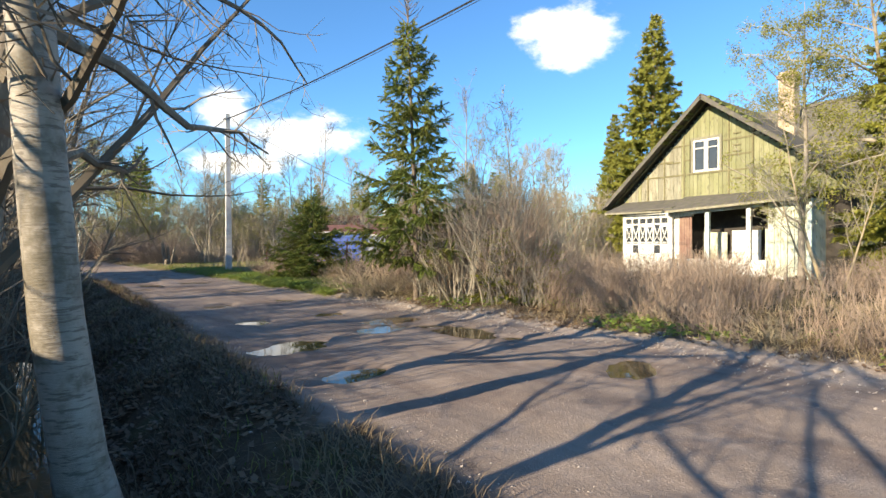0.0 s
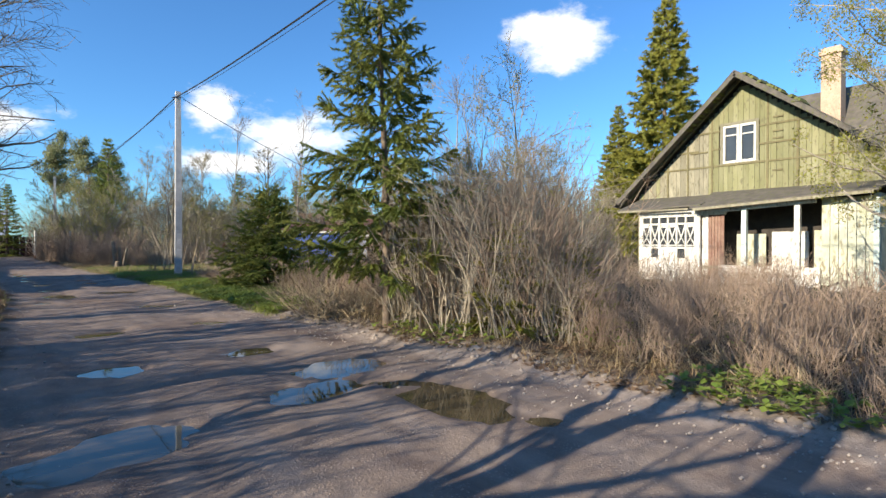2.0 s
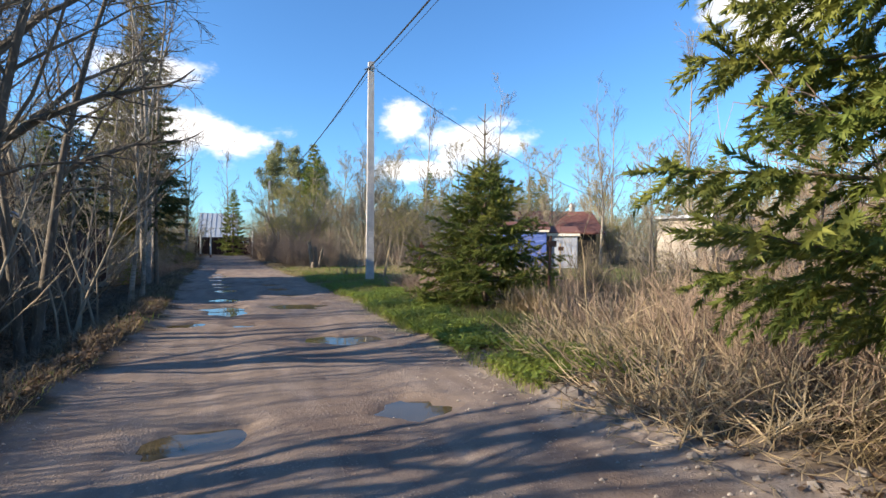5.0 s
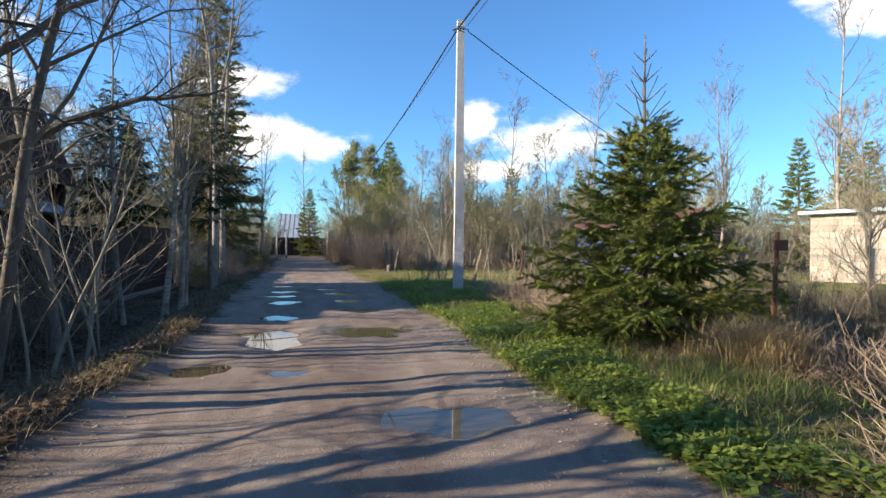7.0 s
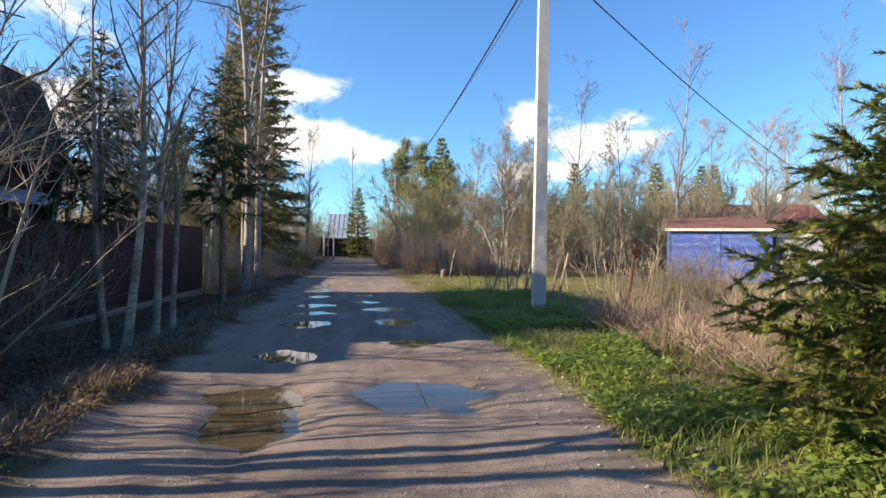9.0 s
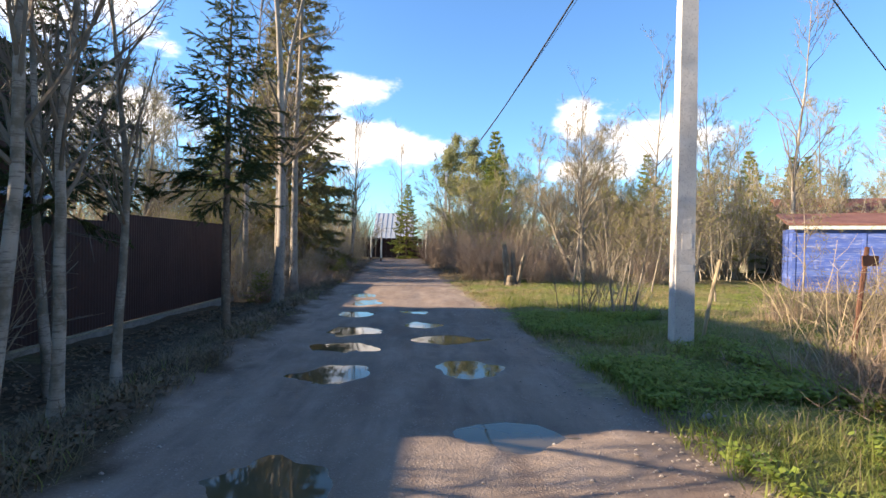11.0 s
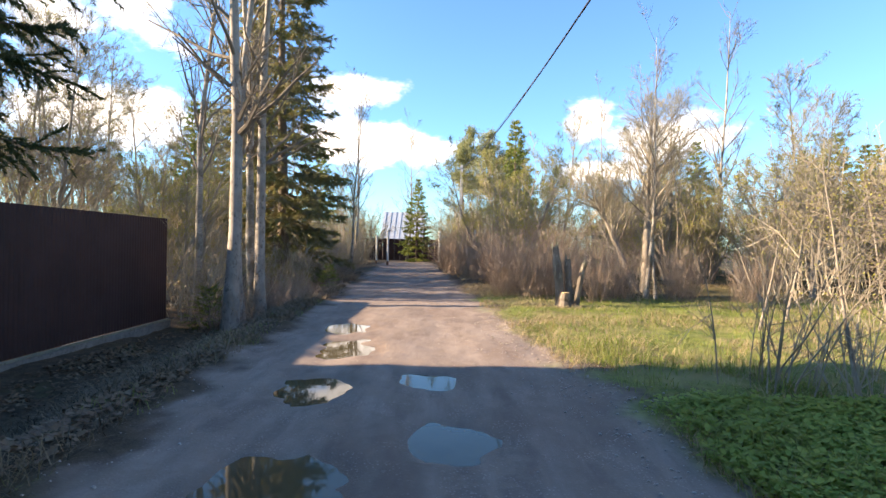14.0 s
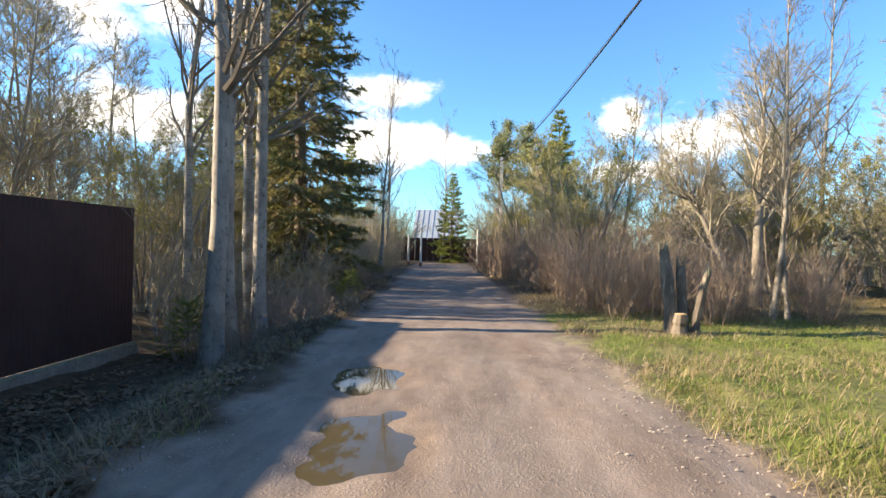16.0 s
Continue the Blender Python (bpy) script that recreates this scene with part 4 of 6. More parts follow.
plant(red_bush, [(7.15, 8.6, 0, 0.95), (8.0, 7.6, 60, 1.0), (7.1, 5.4, 130, 0.42), (8.9, 6.2, 220, 0.4), (7.6, 9.2, 20, 1.0), (5.4, 38.45, 0, 0.8), (5.3, 39.75, 100, 0.85), (5.2, 41.15, 30, 0.9), (4.9, 42.55, 200, 0.9), (4.8, 44.15, 80, 0.9), (4.5, 45.0, 10, 0.9),
                 (4.2, 47.0, 140, 0.9), (3.9, 49.0, 60, 0.9), (3.7, 51.5, 20, 0.95), (3.4, 54.0, 250, 0.95), (6.7, 37.85, 90, 0.9), (8.3, 38.15, 20, 0.8), (10, 37.95, 45, 0.75), (11.5, 36.95, 99, 0.7), (6.8, 39.95, 33, 1.0), (5.6, 36.6, 70, 0.6), (6.3, 36.2, 150, 0.6), (7.1, 36.0, 220, 0.55), (7.8, 36.4, 300, 0.6), (5.1, 37.2, 20, 0.7), (6.0, 37.6, 110, 0.75), (7.4, 37.4, 200, 0.7), (9.4, 36.6, 10, 0.6), (10.8, 36.2, 80, 0.55)], "reddish shrubs")
weeds = shrub("weed_clump", 35, 1.0, 1.2, 72, "waist-high brown dead weeds", RED_TWIG, 3, 0.0028, lean=0.3, thick=0.005, sub=1)
spots = [(RNG.uniform(7.2, 15.5), RNG.uniform(-3.5, 5.4), RNG.uniform(0, 360), RNG.uniform(0.75, 1.15)) for _ in range(46)]
spots += [(RNG.uniform(6.9, 7.6), RNG.uniform(0, 5.5), RNG.uniform(0, 360), RNG.uniform(0.5, 0.75)) for _ in range(12)]
spots += [(RNG.uniform(10, 18), RNG.uniform(6, 12.5), RNG.uniform(0, 360), RNG.uniform(0.8, 1.2)) for _ in range(22)]
spots += [(RNG.uniform(7.9, 11.8), RNG.uniform(18.9, 23.0), RNG.uniform(0, 360), RNG.uniform(0.45, 0.8)) for _ in range(17)]
spots += [(RNG.uniform(6.95, 8.4), RNG.uniform(19.2, 22.2), RNG.uniform(0, 360), RNG.uniform(0.35, 0.6)) for _ in range(9)]
spots += [(RNG.uniform(6.9, 9.2), RNG.uniform(10.6, 13.4), RNG.uniform(0, 360), RNG.uniform(0.7, 1.2)) for _ in range(16)]
spots += [(RNG.uniform(9.6, 13.5), RNG.uniform(22, 29), RNG.uniform(0, 360), RNG.uniform(0.6, 1.1)) for _ in range(12)]
spots += [(RNG.uniform(9.5, 22), RNG.uniform(13, 20.5), RNG.uniform(0, 360), RNG.uniform(0.7, 1.2)) for _ in range(22)]
spots += [(RNG.uniform(-2.2, -0.6), RNG.uniform(34.2, 50), RNG.uniform(0, 360), RNG.uniform(0.6, 1.2)) for _ in range(22)]
plant(weeds, spots, "dead weeds")
stalks = shrub("dead_stalks", 40, 1.75, 1.1, 11, "tall pale dead stalks standing in the weeds", PALE_TWIG, 2, 0.003, lean=0.16, thick=0.0075, sub=1)
plant(stalks, [(7.35, 22.6, 0, 0.8), (7.7, 23.3, 60, 0.85), (9.4, 20.6, 100, 1.0), (10.2, 21.0, 200, 1.05), (9.9, 22.2, 300, 0.9), (10.9, 19.8, 30, 1.0), (8.6, 21.4, 150, 0.8), (7.5, 13.0, 250, 0.9), (8.6, 12.8, 20, 1.0), (9.2, 16.9, 10, 0.9)], "tall dead stalks")
fallen = shrub("dry_stalks", 36, 0.9, 1.0, 60, "heap of flattened pale dry stalks", PALE_TWIG, 2, 0.003, lean=1.6, thick=0.006, sub=1)
plant(fallen, [(RNG.uniform(6.2, 7.6), RNG.uniform(9.9, 13.4), RNG.uniform(0, 360), RNG.uniform(0.7, 1.15)) for _ in range(22)]
      + [(RNG.uniform(7.0, 9.2), RNG.uniform(18.6, 22.3), RNG.uniform(0, 360), RNG.uniform(0.6, 1.0)) for _ in range(9)]
      + [(6.8 + RNG.uniform(0, 0.8), RNG.uniform(1.5, 6), RNG.uniform(0, 360), 0.6) for _ in range(7)], "flattened dry stalks")
snapped = shrub("snapped_stalks", 46, 1.25, 0.8, 9, "thick pale hollow stalks, snapped and fallen", PALE_TWIG, 1, 0.004, lean=1.1, thick=0.014, sub=1)
plant(snapped, [(6.7, 12.7, 0, 1.0), (7.1, 13.2, 70, 1.0), (6.9, 12.2, 140, 0.9), (7.5, 13.0, 200, 1.1), (7.7, 14.0, 260, 0.9), (7.3, 11.8, 320, 1.0), (7.6, 22.9, 30, 0.8), (7.9, 22.2, 110, 0.9), (6.6, 10.3, 50, 0.7)], "snapped dry stalks")
heap = shrub("brush_heap", 39, 0.8, 1.2, 70, "heap of reddish-brown cut brushwood", RED_TWIG, 3, 0.003, lean=1.5, thick=0.007, sub=1)
plant(heap, [(RNG.uniform(6.7, 9.4), RNG.uniform(10.6, 13.6), RNG.uniform(0, 360), RNG.uniform(0.7, 1.15)) for _ in range(13)] + [(RNG.uniform(8.0, 11.0), RNG.uniform(12.8, 17.0), RNG.uniform(0, 360), RNG.uniform(0.6, 1.0)) for _ in range(14)] + [(RNG.uniform(7.0, 9.4), RNG.uniform(19.3, 22.8), RNG.uniform(0, 360), RNG.uniform(0.7, 1.1)) for _ in range(16)] + [(0.25, 36.3, 10, 0.8), (-0.3, 36.9, 100, 1.0), (-0.1, 35.6, 200, 0.8), (-0.8, 36.0, 60, 1.0), (-1.6, 35.6, 90, 1.1)], "brushwood heaps")
brush = shrub("undergrowth", 37, 2.1, 1.6, 70, "tangled dark undergrowth beside the ditch, some added to shade the road", DARK_TWIG, 5, 0.004)
plant(brush, [(RNG.uniform(-2.4, -1.2), y, RNG.uniform(0, 360), RNG.uniform(0.7, 1.2)) for y in np.arange(5, 23, 1.1)]
      # taller unseen row, added only to throw shade on the road
      + [(RNG.uniform(-2.2, -1.3), y, RNG.uniform(0, 360), RNG.uniform(1.1, 1.5)) for y in np.arange(5.2, 13, 0.75)], "ditch undergrowth")
light_brush = shrub("undergrowth", 48, 2.0, 1.6, 55, "grey-brown leafless undergrowth beyond the fence end", TWIG, 5, 0.004, (1, 0.03, BUDS))
plant(light_brush, [(RNG.uniform(-3.4, -1.8), y, RNG.uniform(0, 360), RNG.uniform(0.7, 1.2)) for y in np.arange(36.2, 62, 1.5)], "undergrowth beyond the fence")
brush = shrub("brushwood", 41, 2.1, 1.6, 55, "pale leafless brush behind the brown fence", PALE_TWIG, 5, 0.005, (1, 0.04, BUDS))
plant(brush, [(RNG.uniform(-8.5, -5.4), y, RNG.uniform(0, 360), RNG.uniform(1.3, 1.9)) for y in np.arange(31, 60, 2.2)], "brush behind the fence")
hedge = shrub("far_bush", 38, 4.0, 3.2, 46, "distant leafless bush with a green haze", TWIG, 7, 0.008, (2, 0.07, BUDS), 0.3, thick=0.02)
plant(hedge, [(RNG.uniform(9, 40), RNG.uniform(39, 58), RNG.uniform(0, 360), RNG.uniform(0.7, 1.3)) for _ in range(38)]
      + [(RNG.uniform(24, 46), RNG.uniform(12, 36), RNG.uniform(0, 360), RNG.uniform(0.7, 1.3)) for _ in range(28)]
      + [(RNG.uniform(-16, -7), RNG.uniform(44, 62), RNG.uniform(0, 360), RNG.uniform(0.8, 1.3)) for _ in range(9)]
      + [(RNG.uniform(4.5, 14), RNG.uniform(58, 74), RNG.uniform(0, 360), RNG.uniform(0.8, 1.3)) for _ in range(12)]
      + [(RNG.uniform(-12, -3), RNG.uniform(66, 78), RNG.uniform(0, 360), RNG.uniform(0.8, 1.3)) for _ in range(8)], "far bushes")


# ---- utility pole and cables ----
def utility_pole(x, y, tall):
    pole = thing("utility_pole", x, y, ground_z(x, y) - 0.1, "grey concrete utility pole with cement patches", "utility pole", turn=-4)
    part("shaft", Build().box(-0.125, -0.115, 0, 0.125, 0.115, tall, shave=0.28), CONCRETE, pole)
    for z, h, w in ((1.32, 0.20, 0.15), (1.05, 0.08, 0.19), (1.66, 0.05, 0.12)):
        depth = 0.115 * (1 - 0.28 * z / tall)
        part("cement_patch", Build().box(-w / 2 + 0.02, -depth - 0.003, z, w / 2, -depth + 0.03, z + h), PATCH, pole, "light cement patch")
    part("cap_bracket", Build().box(-0.11, -0.10, tall - 0.22, 0.11, 0.10, tall - 0.17), STEEL, pole, "steel band")
    part("hook", Build().tube([(0.09, 0, tall - 0.2), (0.2, 0, tall - 0.2), (0.22, 0, tall - 0.28)], [0.012] * 3, 6), STEEL, pole)
    part("clamp", Build().tube([(-0.09, 0, tall - 0.2), (-0.2, 0.05, tall - 0.24)], [0.025, 0.02], 6), WIRE, pole)


POLE = (6.83, 24.8, 7.15)
utility_pole(*POLE)
utility_pole(7.8, -14, 7.6)
utility_pole(4.5, 62, 7.4)


def cable(a, b, sag, r, label):
    t = np.linspace(0, 1, 26)
    pts = np.outer(1 - t, a) + np.outer(t, b)
    pts[:, 2] -= sag * 4 * t * (1 - t)
    tagged(new("cable", Build().tube(pts, np.full(26, r), 5).mesh("cable", WIRE)), label, "cable")


top = POLE[2] - 0.28
cable((6.73, 24.75, top), (7.7, -13.9, 7.1), 0.7, 0.022, "thick black overhead cable")
cable((6.98, 24.75, top + 0.1), (7.95, -13.9, 7.3), 0.75, 0.008, "thin dark overhead power wire")
cable((6.73, 24.85, top), (4.4, 61.9, 7.0), 0.8, 0.022, "thick black overhead cable")
cable((6.93, 24.85, top + 0.1), (4.6, 61.9, 7.2), 0.6, 0.008, "thin dark overhead power wire")
cable((7.03, 24.80, top), (27.5, 40.5, 4.6), 0.5, 0.014, "black service wire to a house")


# ---- brown fence ----
def fence_x(y):
    return float(np.interp(y, [-12, 20, 35], [-2.4, -2.75, -2.9]))


def sheet_fence():
    fence = thing("fence", 0, 0, 0, "dark brown sheet-metal fence on a low concrete base", "fence", kind="structure")
    ys = list(np.arange(-12, 27.0, 2.5)) + [28.5, 31.7, 34.95]
    ys = sorted(set(round(v, 2) for v in ys))
    for a, c in zip(ys, ys[1:]):
        high = 1.78 if a < 19 else 1.65 if a < 27.5 else 1.82
        xa, xc = fence_x(a), fence_x(c)
        n = max(6, int((c - a) / 0.09))
        b = Build()
        t = np.linspace(0, 1, 2 * n + 1)
        off = np.where(np.arange(2 * n + 1) % 2 == 0, 0.0, 0.008)
        px, py = xa + (xc - xa) * t + off, a + (c - a) * t
        v = [(x, y, z) for x, y in zip(px, py) for z in (-0.42, high)] + [(x - 0.03, y, z) for x, y in zip(px, py) for z in (-0.42, high)]
        m = 2 * len(t)
        f = [(2 * i, 2 * i + 2, 2 * i + 3, 2 * i + 1) for i in range(2 * n)] + [(m + 2 * i, m + 2 * i + 1, m + 2 * i + 3, m + 2 * i + 2) for i in range(2 * n)]
        f += [(2 * i + 1, 2 * i + 3, m + 2 * i + 3, m + 2 * i + 1) for i in range(2 * n)] + [(0, 1, m + 1, m), (m - 2, 2 * m - 2, 2 * m - 1, m - 1)]
        b.add(v, f)
        part("panel", b, FENCE, fence)
        part("post", Build().box(xa - 0.11, a - 0.03, -0.75, xa - 0.04, a + 0.03, high - 0.05), RUST, fence)
        part("plinth", Build().box(min(xa, xc) - 0.1, a, -0.95, max(xa, xc) + 0.08, c - 0.01, -0.46), FOUNDATION, fence, "mossy concrete plinth")
        part("bottom_rail", Build().bar((xa + 0.05, a, -0.44), (xc + 0.05, c, -0.44), 0.07, 0.03), GREY_BOARD, fence, "pale wooden strip")


sheet_fence()


# ---- derelict house ----
def rafter_roof(b, pts, thick):
    """A slab from four corners, given thickness downwards."""
    v = [tuple(p) for p in pts] + [(p[0], p[1], p[2] - thick) for p in pts]
    b.add(v, [(0, 1, 2, 3), (7, 6, 5, 4), (0, 4, 5, 1), (1, 5, 6, 2), (2, 6, 7, 3), (3, 7, 4, 0)])
    return b


def derelict_house():
    house = thing("derelict_house", 0, 0, 0, "derelict wooden house with flaking green gable and white veranda", "house")
    gx, fx = 20.95, 19.65         # gable wall and veranda front
    yr, zr = 10.1, 6.9            # ridge
    wide = {-1: 5.2, 1: 4.2}      # the roof reaches further on one side
    ye0, ye1 = yr - wide[-1], yr + wide[1]
    eave = 2.95
    slope = {k: (zr - eave) / w for k, w in wide.items()}

    def roof_z(y):
        return zr - abs(y - yr) * slope[1 if y > yr else -1]

    def porch(*args, **keys):
        ob = part(*args, **keys)
        ob.location.y = 0.56
        return ob

    # walls of the wing and the rear block
    for box in ((gx + 0.06, ye1 - 0.45, 0, 29, ye1 - 0.35, 2.9), (gx + 0.06, ye0 + 0.35, 0, 29, ye0 + 0.45, 2.9), (28.9, ye0 + 0.45, 0, 29, ye1 - 0.45, 2.9)):
        part("wall", Build().box(*box), GREY_BOARD, house)
    for box in ((23.1, 1.0, 0, 23.2, ye0 + 0.35, 2.95), (23.1, 0.9, 0, 29, 1.0, 2.95)):
        part("wall", Build().box(*box), PALE_WALL, house)
    back = Build()
    back.add([(gx + 0.05, ye0 + 0.4, 0), (gx + 0.05, ye1 - 0.4, 0), (gx + 0.05, ye1 - 0.4, eave + 0.3), (gx + 0.05, yr, zr - 0.12), (gx + 0.05, ye0 + 0.4, eave + 0.3),
              (gx + 0.12, ye0 + 0.4, 0), (gx + 0.12, ye1 - 0.4, 0), (gx + 0.12, ye1 - 0.4, eave + 0.3), (gx + 0.12, yr, zr - 0.12), (gx + 0.12, ye0 + 0.4, eave + 0.3)],
             [(0, 1, 2, 3, 4), (9, 8, 7, 6, 5), (0, 5, 6, 1), (1, 6, 7, 2), (2, 7, 8, 3), (3, 8, 9, 4), (4, 9, 5, 0)])
    # dark sheet painted as the unlit space behind the gable boards
    part("wall", back, SHADE_BROWN, house)
    # gable boards
    rng = np.random.default_rng(3)
    y = ye0 + 0.42
    wy0, wy1, wz0, wz1 = 9.70, 10.74, 4.08, 5.36
    while y < ye1 - 0.45:
        w = min(rng.uniform(0.13, 0.19), ye1 - 0.42 - y)
        ztop = min(roof_z(y), roof_z(y + w)) - 0.16
        mat = GREY_BOARD if (y > 11.2 and rng.random() < 0.8) else GREEN_BOARD
        spans = [(3.02, ztop)]
        if y + w > wy0 and y < wy1:
            spans = [(3.02, wz0), (wz1, ztop)]
        for z0, z1 in spans:
            if z1 - z0 > 0.06:
                d = rng.uniform(0, 0.012)
                part("board", Build().box(gx - 0.02 - d, y + 0.004, z0 + rng.uniform(-0.03, 0.02), gx + 0.045, y + w - 0.004, z1), mat, house)
        y += w
    # battens over the boards
    for z in (4.02, 4.6, 5.2):
        ya, yb = yr - (zr - z - 0.25) / slope[-1], yr + (zr - z - 0.25) / slope[1]
        for p, q in ((ya, wy0 - 0.1), (wy1 + 0.1, yb)) if z > wz0 else ((ya, yb),):
            if z == 4.6:
                p, q = (p, q) if rng.random() < 0.5 else ((p + q) / 2, q)
            part("batten", Build().box(gx - 0.055, p, z - 0.03, gx - 0.022, q, z + 0.03), BATTEN, house)
    for yv in (7.6, 8.5, 9.35, 11.1, 11.95, 12.7):
        z1 = roof_z(yv) - 0.22
        part("batten", Build().box(gx - 0.06, yv - 0.03, 3.05, gx - 0.025, yv + 0.03, z1), BATTEN, house)
    for yv, w, zv in ((9.05, 0.3, 4.95), (9.05, 0.3, 4.72), (9.05, 0.3, 3.7), (9.05, 0.3, 5.4), (10.95, 0.3, 4.6), (11.55, 0.6, 4.55)):
        part('batten', Build().box(gx - 0.062, yv - w / 2, zv - 0.025, gx - 0.02, yv + w / 2, zv + 0.025), BATTEN, house)
    # attic window
    win = part("window", Build().box(gx + 0.02, wy0 + 0.02, wz0 + 0.02, gx + 0.04, wy1 - 0.02, wz1 - 0.02), GLASS, house, "two-leaf attic window in a white frame")
    frame_b = Build()
    for y0, z0, y1, z1 in ((wy0 - 0.09, wz0 - 0.08, wy0, wz1 + 0.09), (wy1, wz0 - 0.08, wy1 + 0.09, wz1 + 0.09), (wy0, wz1, wy1, wz1 + 0.09), (wy0, wz0 - 0.08, wy1, wz0)):
        frame_b.box(gx - 0.05, y0, z0, gx + 0.03, y1, z1)
    part("frame", frame_b, GREY_BOARD, win)
    sash = Build()
    for y0, y1 in ((wy0, (wy0 + wy1) / 2 - 0.01), ((wy0 + wy1) / 2 + 0.01, wy1)):
        for a in ((y0, wz0, y0 + 0.07, wz1), (y1 - 0.07, wz0, y1, wz1), (y0 + 0.07, wz0, y1 - 0.07, wz0 + 0.08), (y0 + 0.07, wz1 - 0.08, y1 - 0.07, wz1)):
            sash.box(gx - 0.03, a[0], a[1], gx + 0.01, a[2], a[3])
        sash.box(gx - 0.025, y0 + 0.07, wz1 - 0.36, gx + 0.005, y1 - 0.07, wz1 - 0.32)
    part("sash", sash, WHITE_WOOD, win, "white painted sash")
    # main roof with sheets
    for sgn in (-1, 1):
        half = wide[sgn]
        edge = yr + sgn * (half + 0.08)
        rows = 6
        for k in range(rows):
            ya, yb = yr + sgn * half * k / rows, yr + sgn * (half + 0.25) * (k + 1) / rows
            za, zb = roof_z(ya) + 0.10, zr - abs(yb - yr) * slope[sgn] + 0.07
            part("roof_sheet", rafter_roof(Build(), [(gx - 0.75, ya, za), (gx - 0.75, yb, zb), (29.3, yb, zb), (29.3, ya, za)], 0.05), ROOF, house)
        part("barge_board", Build().bar((gx - 0.73, yr, zr - 0.03), (gx - 0.73, edge, eave - 0.05), 0.04, 0.15), ROOF, house)
        part("rafter", Build().bar((gx - 0.2, yr, zr - 0.06), (gx - 0.2, edge, eave - 0.08), 0.07, 0.10), BATTEN, house)
    moss = Build()
    for _ in range(26):
        q = rng.uniform(0, 1)
        y0 = yr + rng.choice([-1, 1]) * q * 1.9
        moss.box(gx - 0.78 + rng.uniform(0, 0.2), y0 - 0.12, roof_z(y0) + 0.03, gx - 0.2 + rng.uniform(0, 0.5), y0 + 0.12, roof_z(y0) + 0.17, shave=0.5)
    tagged(part("moss", moss, MOSS, house, "green moss on the roof edge"), kind="stuff")
    # rear block roof, ridge along y
    part("roof", rafter_roof(Build(), [(25.6, 0.5, 7.05), (25.6, 12, 7.05), (22.4, 12, 3.3), (22.4, 0.5, 3.3)][::-1], 0.1), ROOF, house)
    part("roof", rafter_roof(Build(), [(25.6, 0.5, 7.05), (28.8, 0.5, 3.3), (28.8, 12, 3.3), (25.6, 12, 7.05)][::-1], 0.1), ROOF, house)
    stack = part("chimney", Build().box(23.95, 8.2, 4.6, 24.5, 8.78, 8.15), CHIMNEY, house)
    part("crown", Build().box(23.89, 8.14, 7.9, 24.56, 8.84, 8.03), CHIMNEY, stack)
    # veranda
    porch("veranda_roof", rafter_roof(Build(), [(fx - 0.3, 10.2, 2.62), (gx, 10.2, 3.06), (gx, 13.25, 3.06), (fx - 0.3, 13.25, 2.55)], 0.05), ROOF, house, "sagging sheet roof of the veranda")
    porch("veranda_roof", rafter_roof(Build(), [(fx - 0.42, 5.6, 2.78), (gx, 5.6, 3.14), (gx, 10.5, 3.14), (fx - 0.42, 10.5, 2.52)], 0.05), ROOF, house)
    porch("fascia", Build().box(fx - 0.32, 10.6, 2.46, fx - 0.29, 13.2, 2.52).bar((fx - 0.43, 5.7, 2.70), (fx - 0.43, 10.4, 2.45), 0.03, 0.08), GREY_BOARD, house)
    # glazed corner with white tracery
    porch("wall", Build().box(fx, 10.35, 0.05, fx + 0.08, 12.45, 0.78), WHITE_WOOD, house)
    porch("wall", Build().box(fx, 10.35, 2.32, fx + 0.08, 12.45, 2.55), WHITE_WOOD, house)
    lace = porch("window", Build().box(fx + 0.05, 10.5, 0.78, fx + 0.07, 12.4, 2.32), GLASS, house, "wide veranda window with white tracery")
    bars = Build()
    for yv in np.linspace(10.5, 12.4, 7):
        bars.box(fx - 0.02, yv - 0.028, 0.78, fx + 0.03, yv + 0.028, 2.32)
    for zv in (0.82, 1.2, 1.28, 2.02, 2.28):
        bars.box(fx - 0.015, 10.5, zv - 0.03, fx + 0.028, 12.4, zv + 0.03)
    for i, yv in enumerate(np.linspace(10.5, 12.4, 7)[:-1]):
        w = 1.9 / 6
        bars.bar((fx, yv, 2.02), (fx, yv + w / 2, 1.55), 0.03, 0.035).bar((fx, yv + w, 2.02), (fx, yv + w / 2, 1.55), 0.03, 0.035)
        bars.bar((fx, yv, 1.28), (fx, yv + w / 2, 1.55), 0.03, 0.03).bar((fx, yv + w, 1.28), (fx, yv + w / 2, 1.55), 0.03, 0.03)
        if i not in (1, 4):
            bars.box(fx - 0.005, yv + 0.03, 0.85, fx + 0.02, yv + w - 0.03, 1.18)
            bars.box(fx + 0.005, yv + 0.06, 1.9, fx + 0.022, yv + w - 0.06, 2.0)
    part("tracery", bars, WHITE_WOOD, lace, "white carved tracery")
    for yv in (10.4, 12.45):
        porch("corner_post", Build().box(fx - 0.03, yv - 0.06, 0.02, fx + 0.09, yv + 0.06, 2.58), WHITE_WOOD, house)
    # middle: dark red planks, open porch, posts
    for k in range(7):
        porch("plank", Build().box(fx + 0.1, 9.62 + k * 0.1, 0.3, fx + 0.13, 9.71 + k * 0.1, 2.35), BRICK_DARK if k < 5 else WHITE_WOOD, house)
    porch("lintel", Build().bar((fx - 0.12, 7.05, 2.56), (fx - 0.12, 9.7, 2.40), 0.10, 0.12), WHITE_WOOD, house)
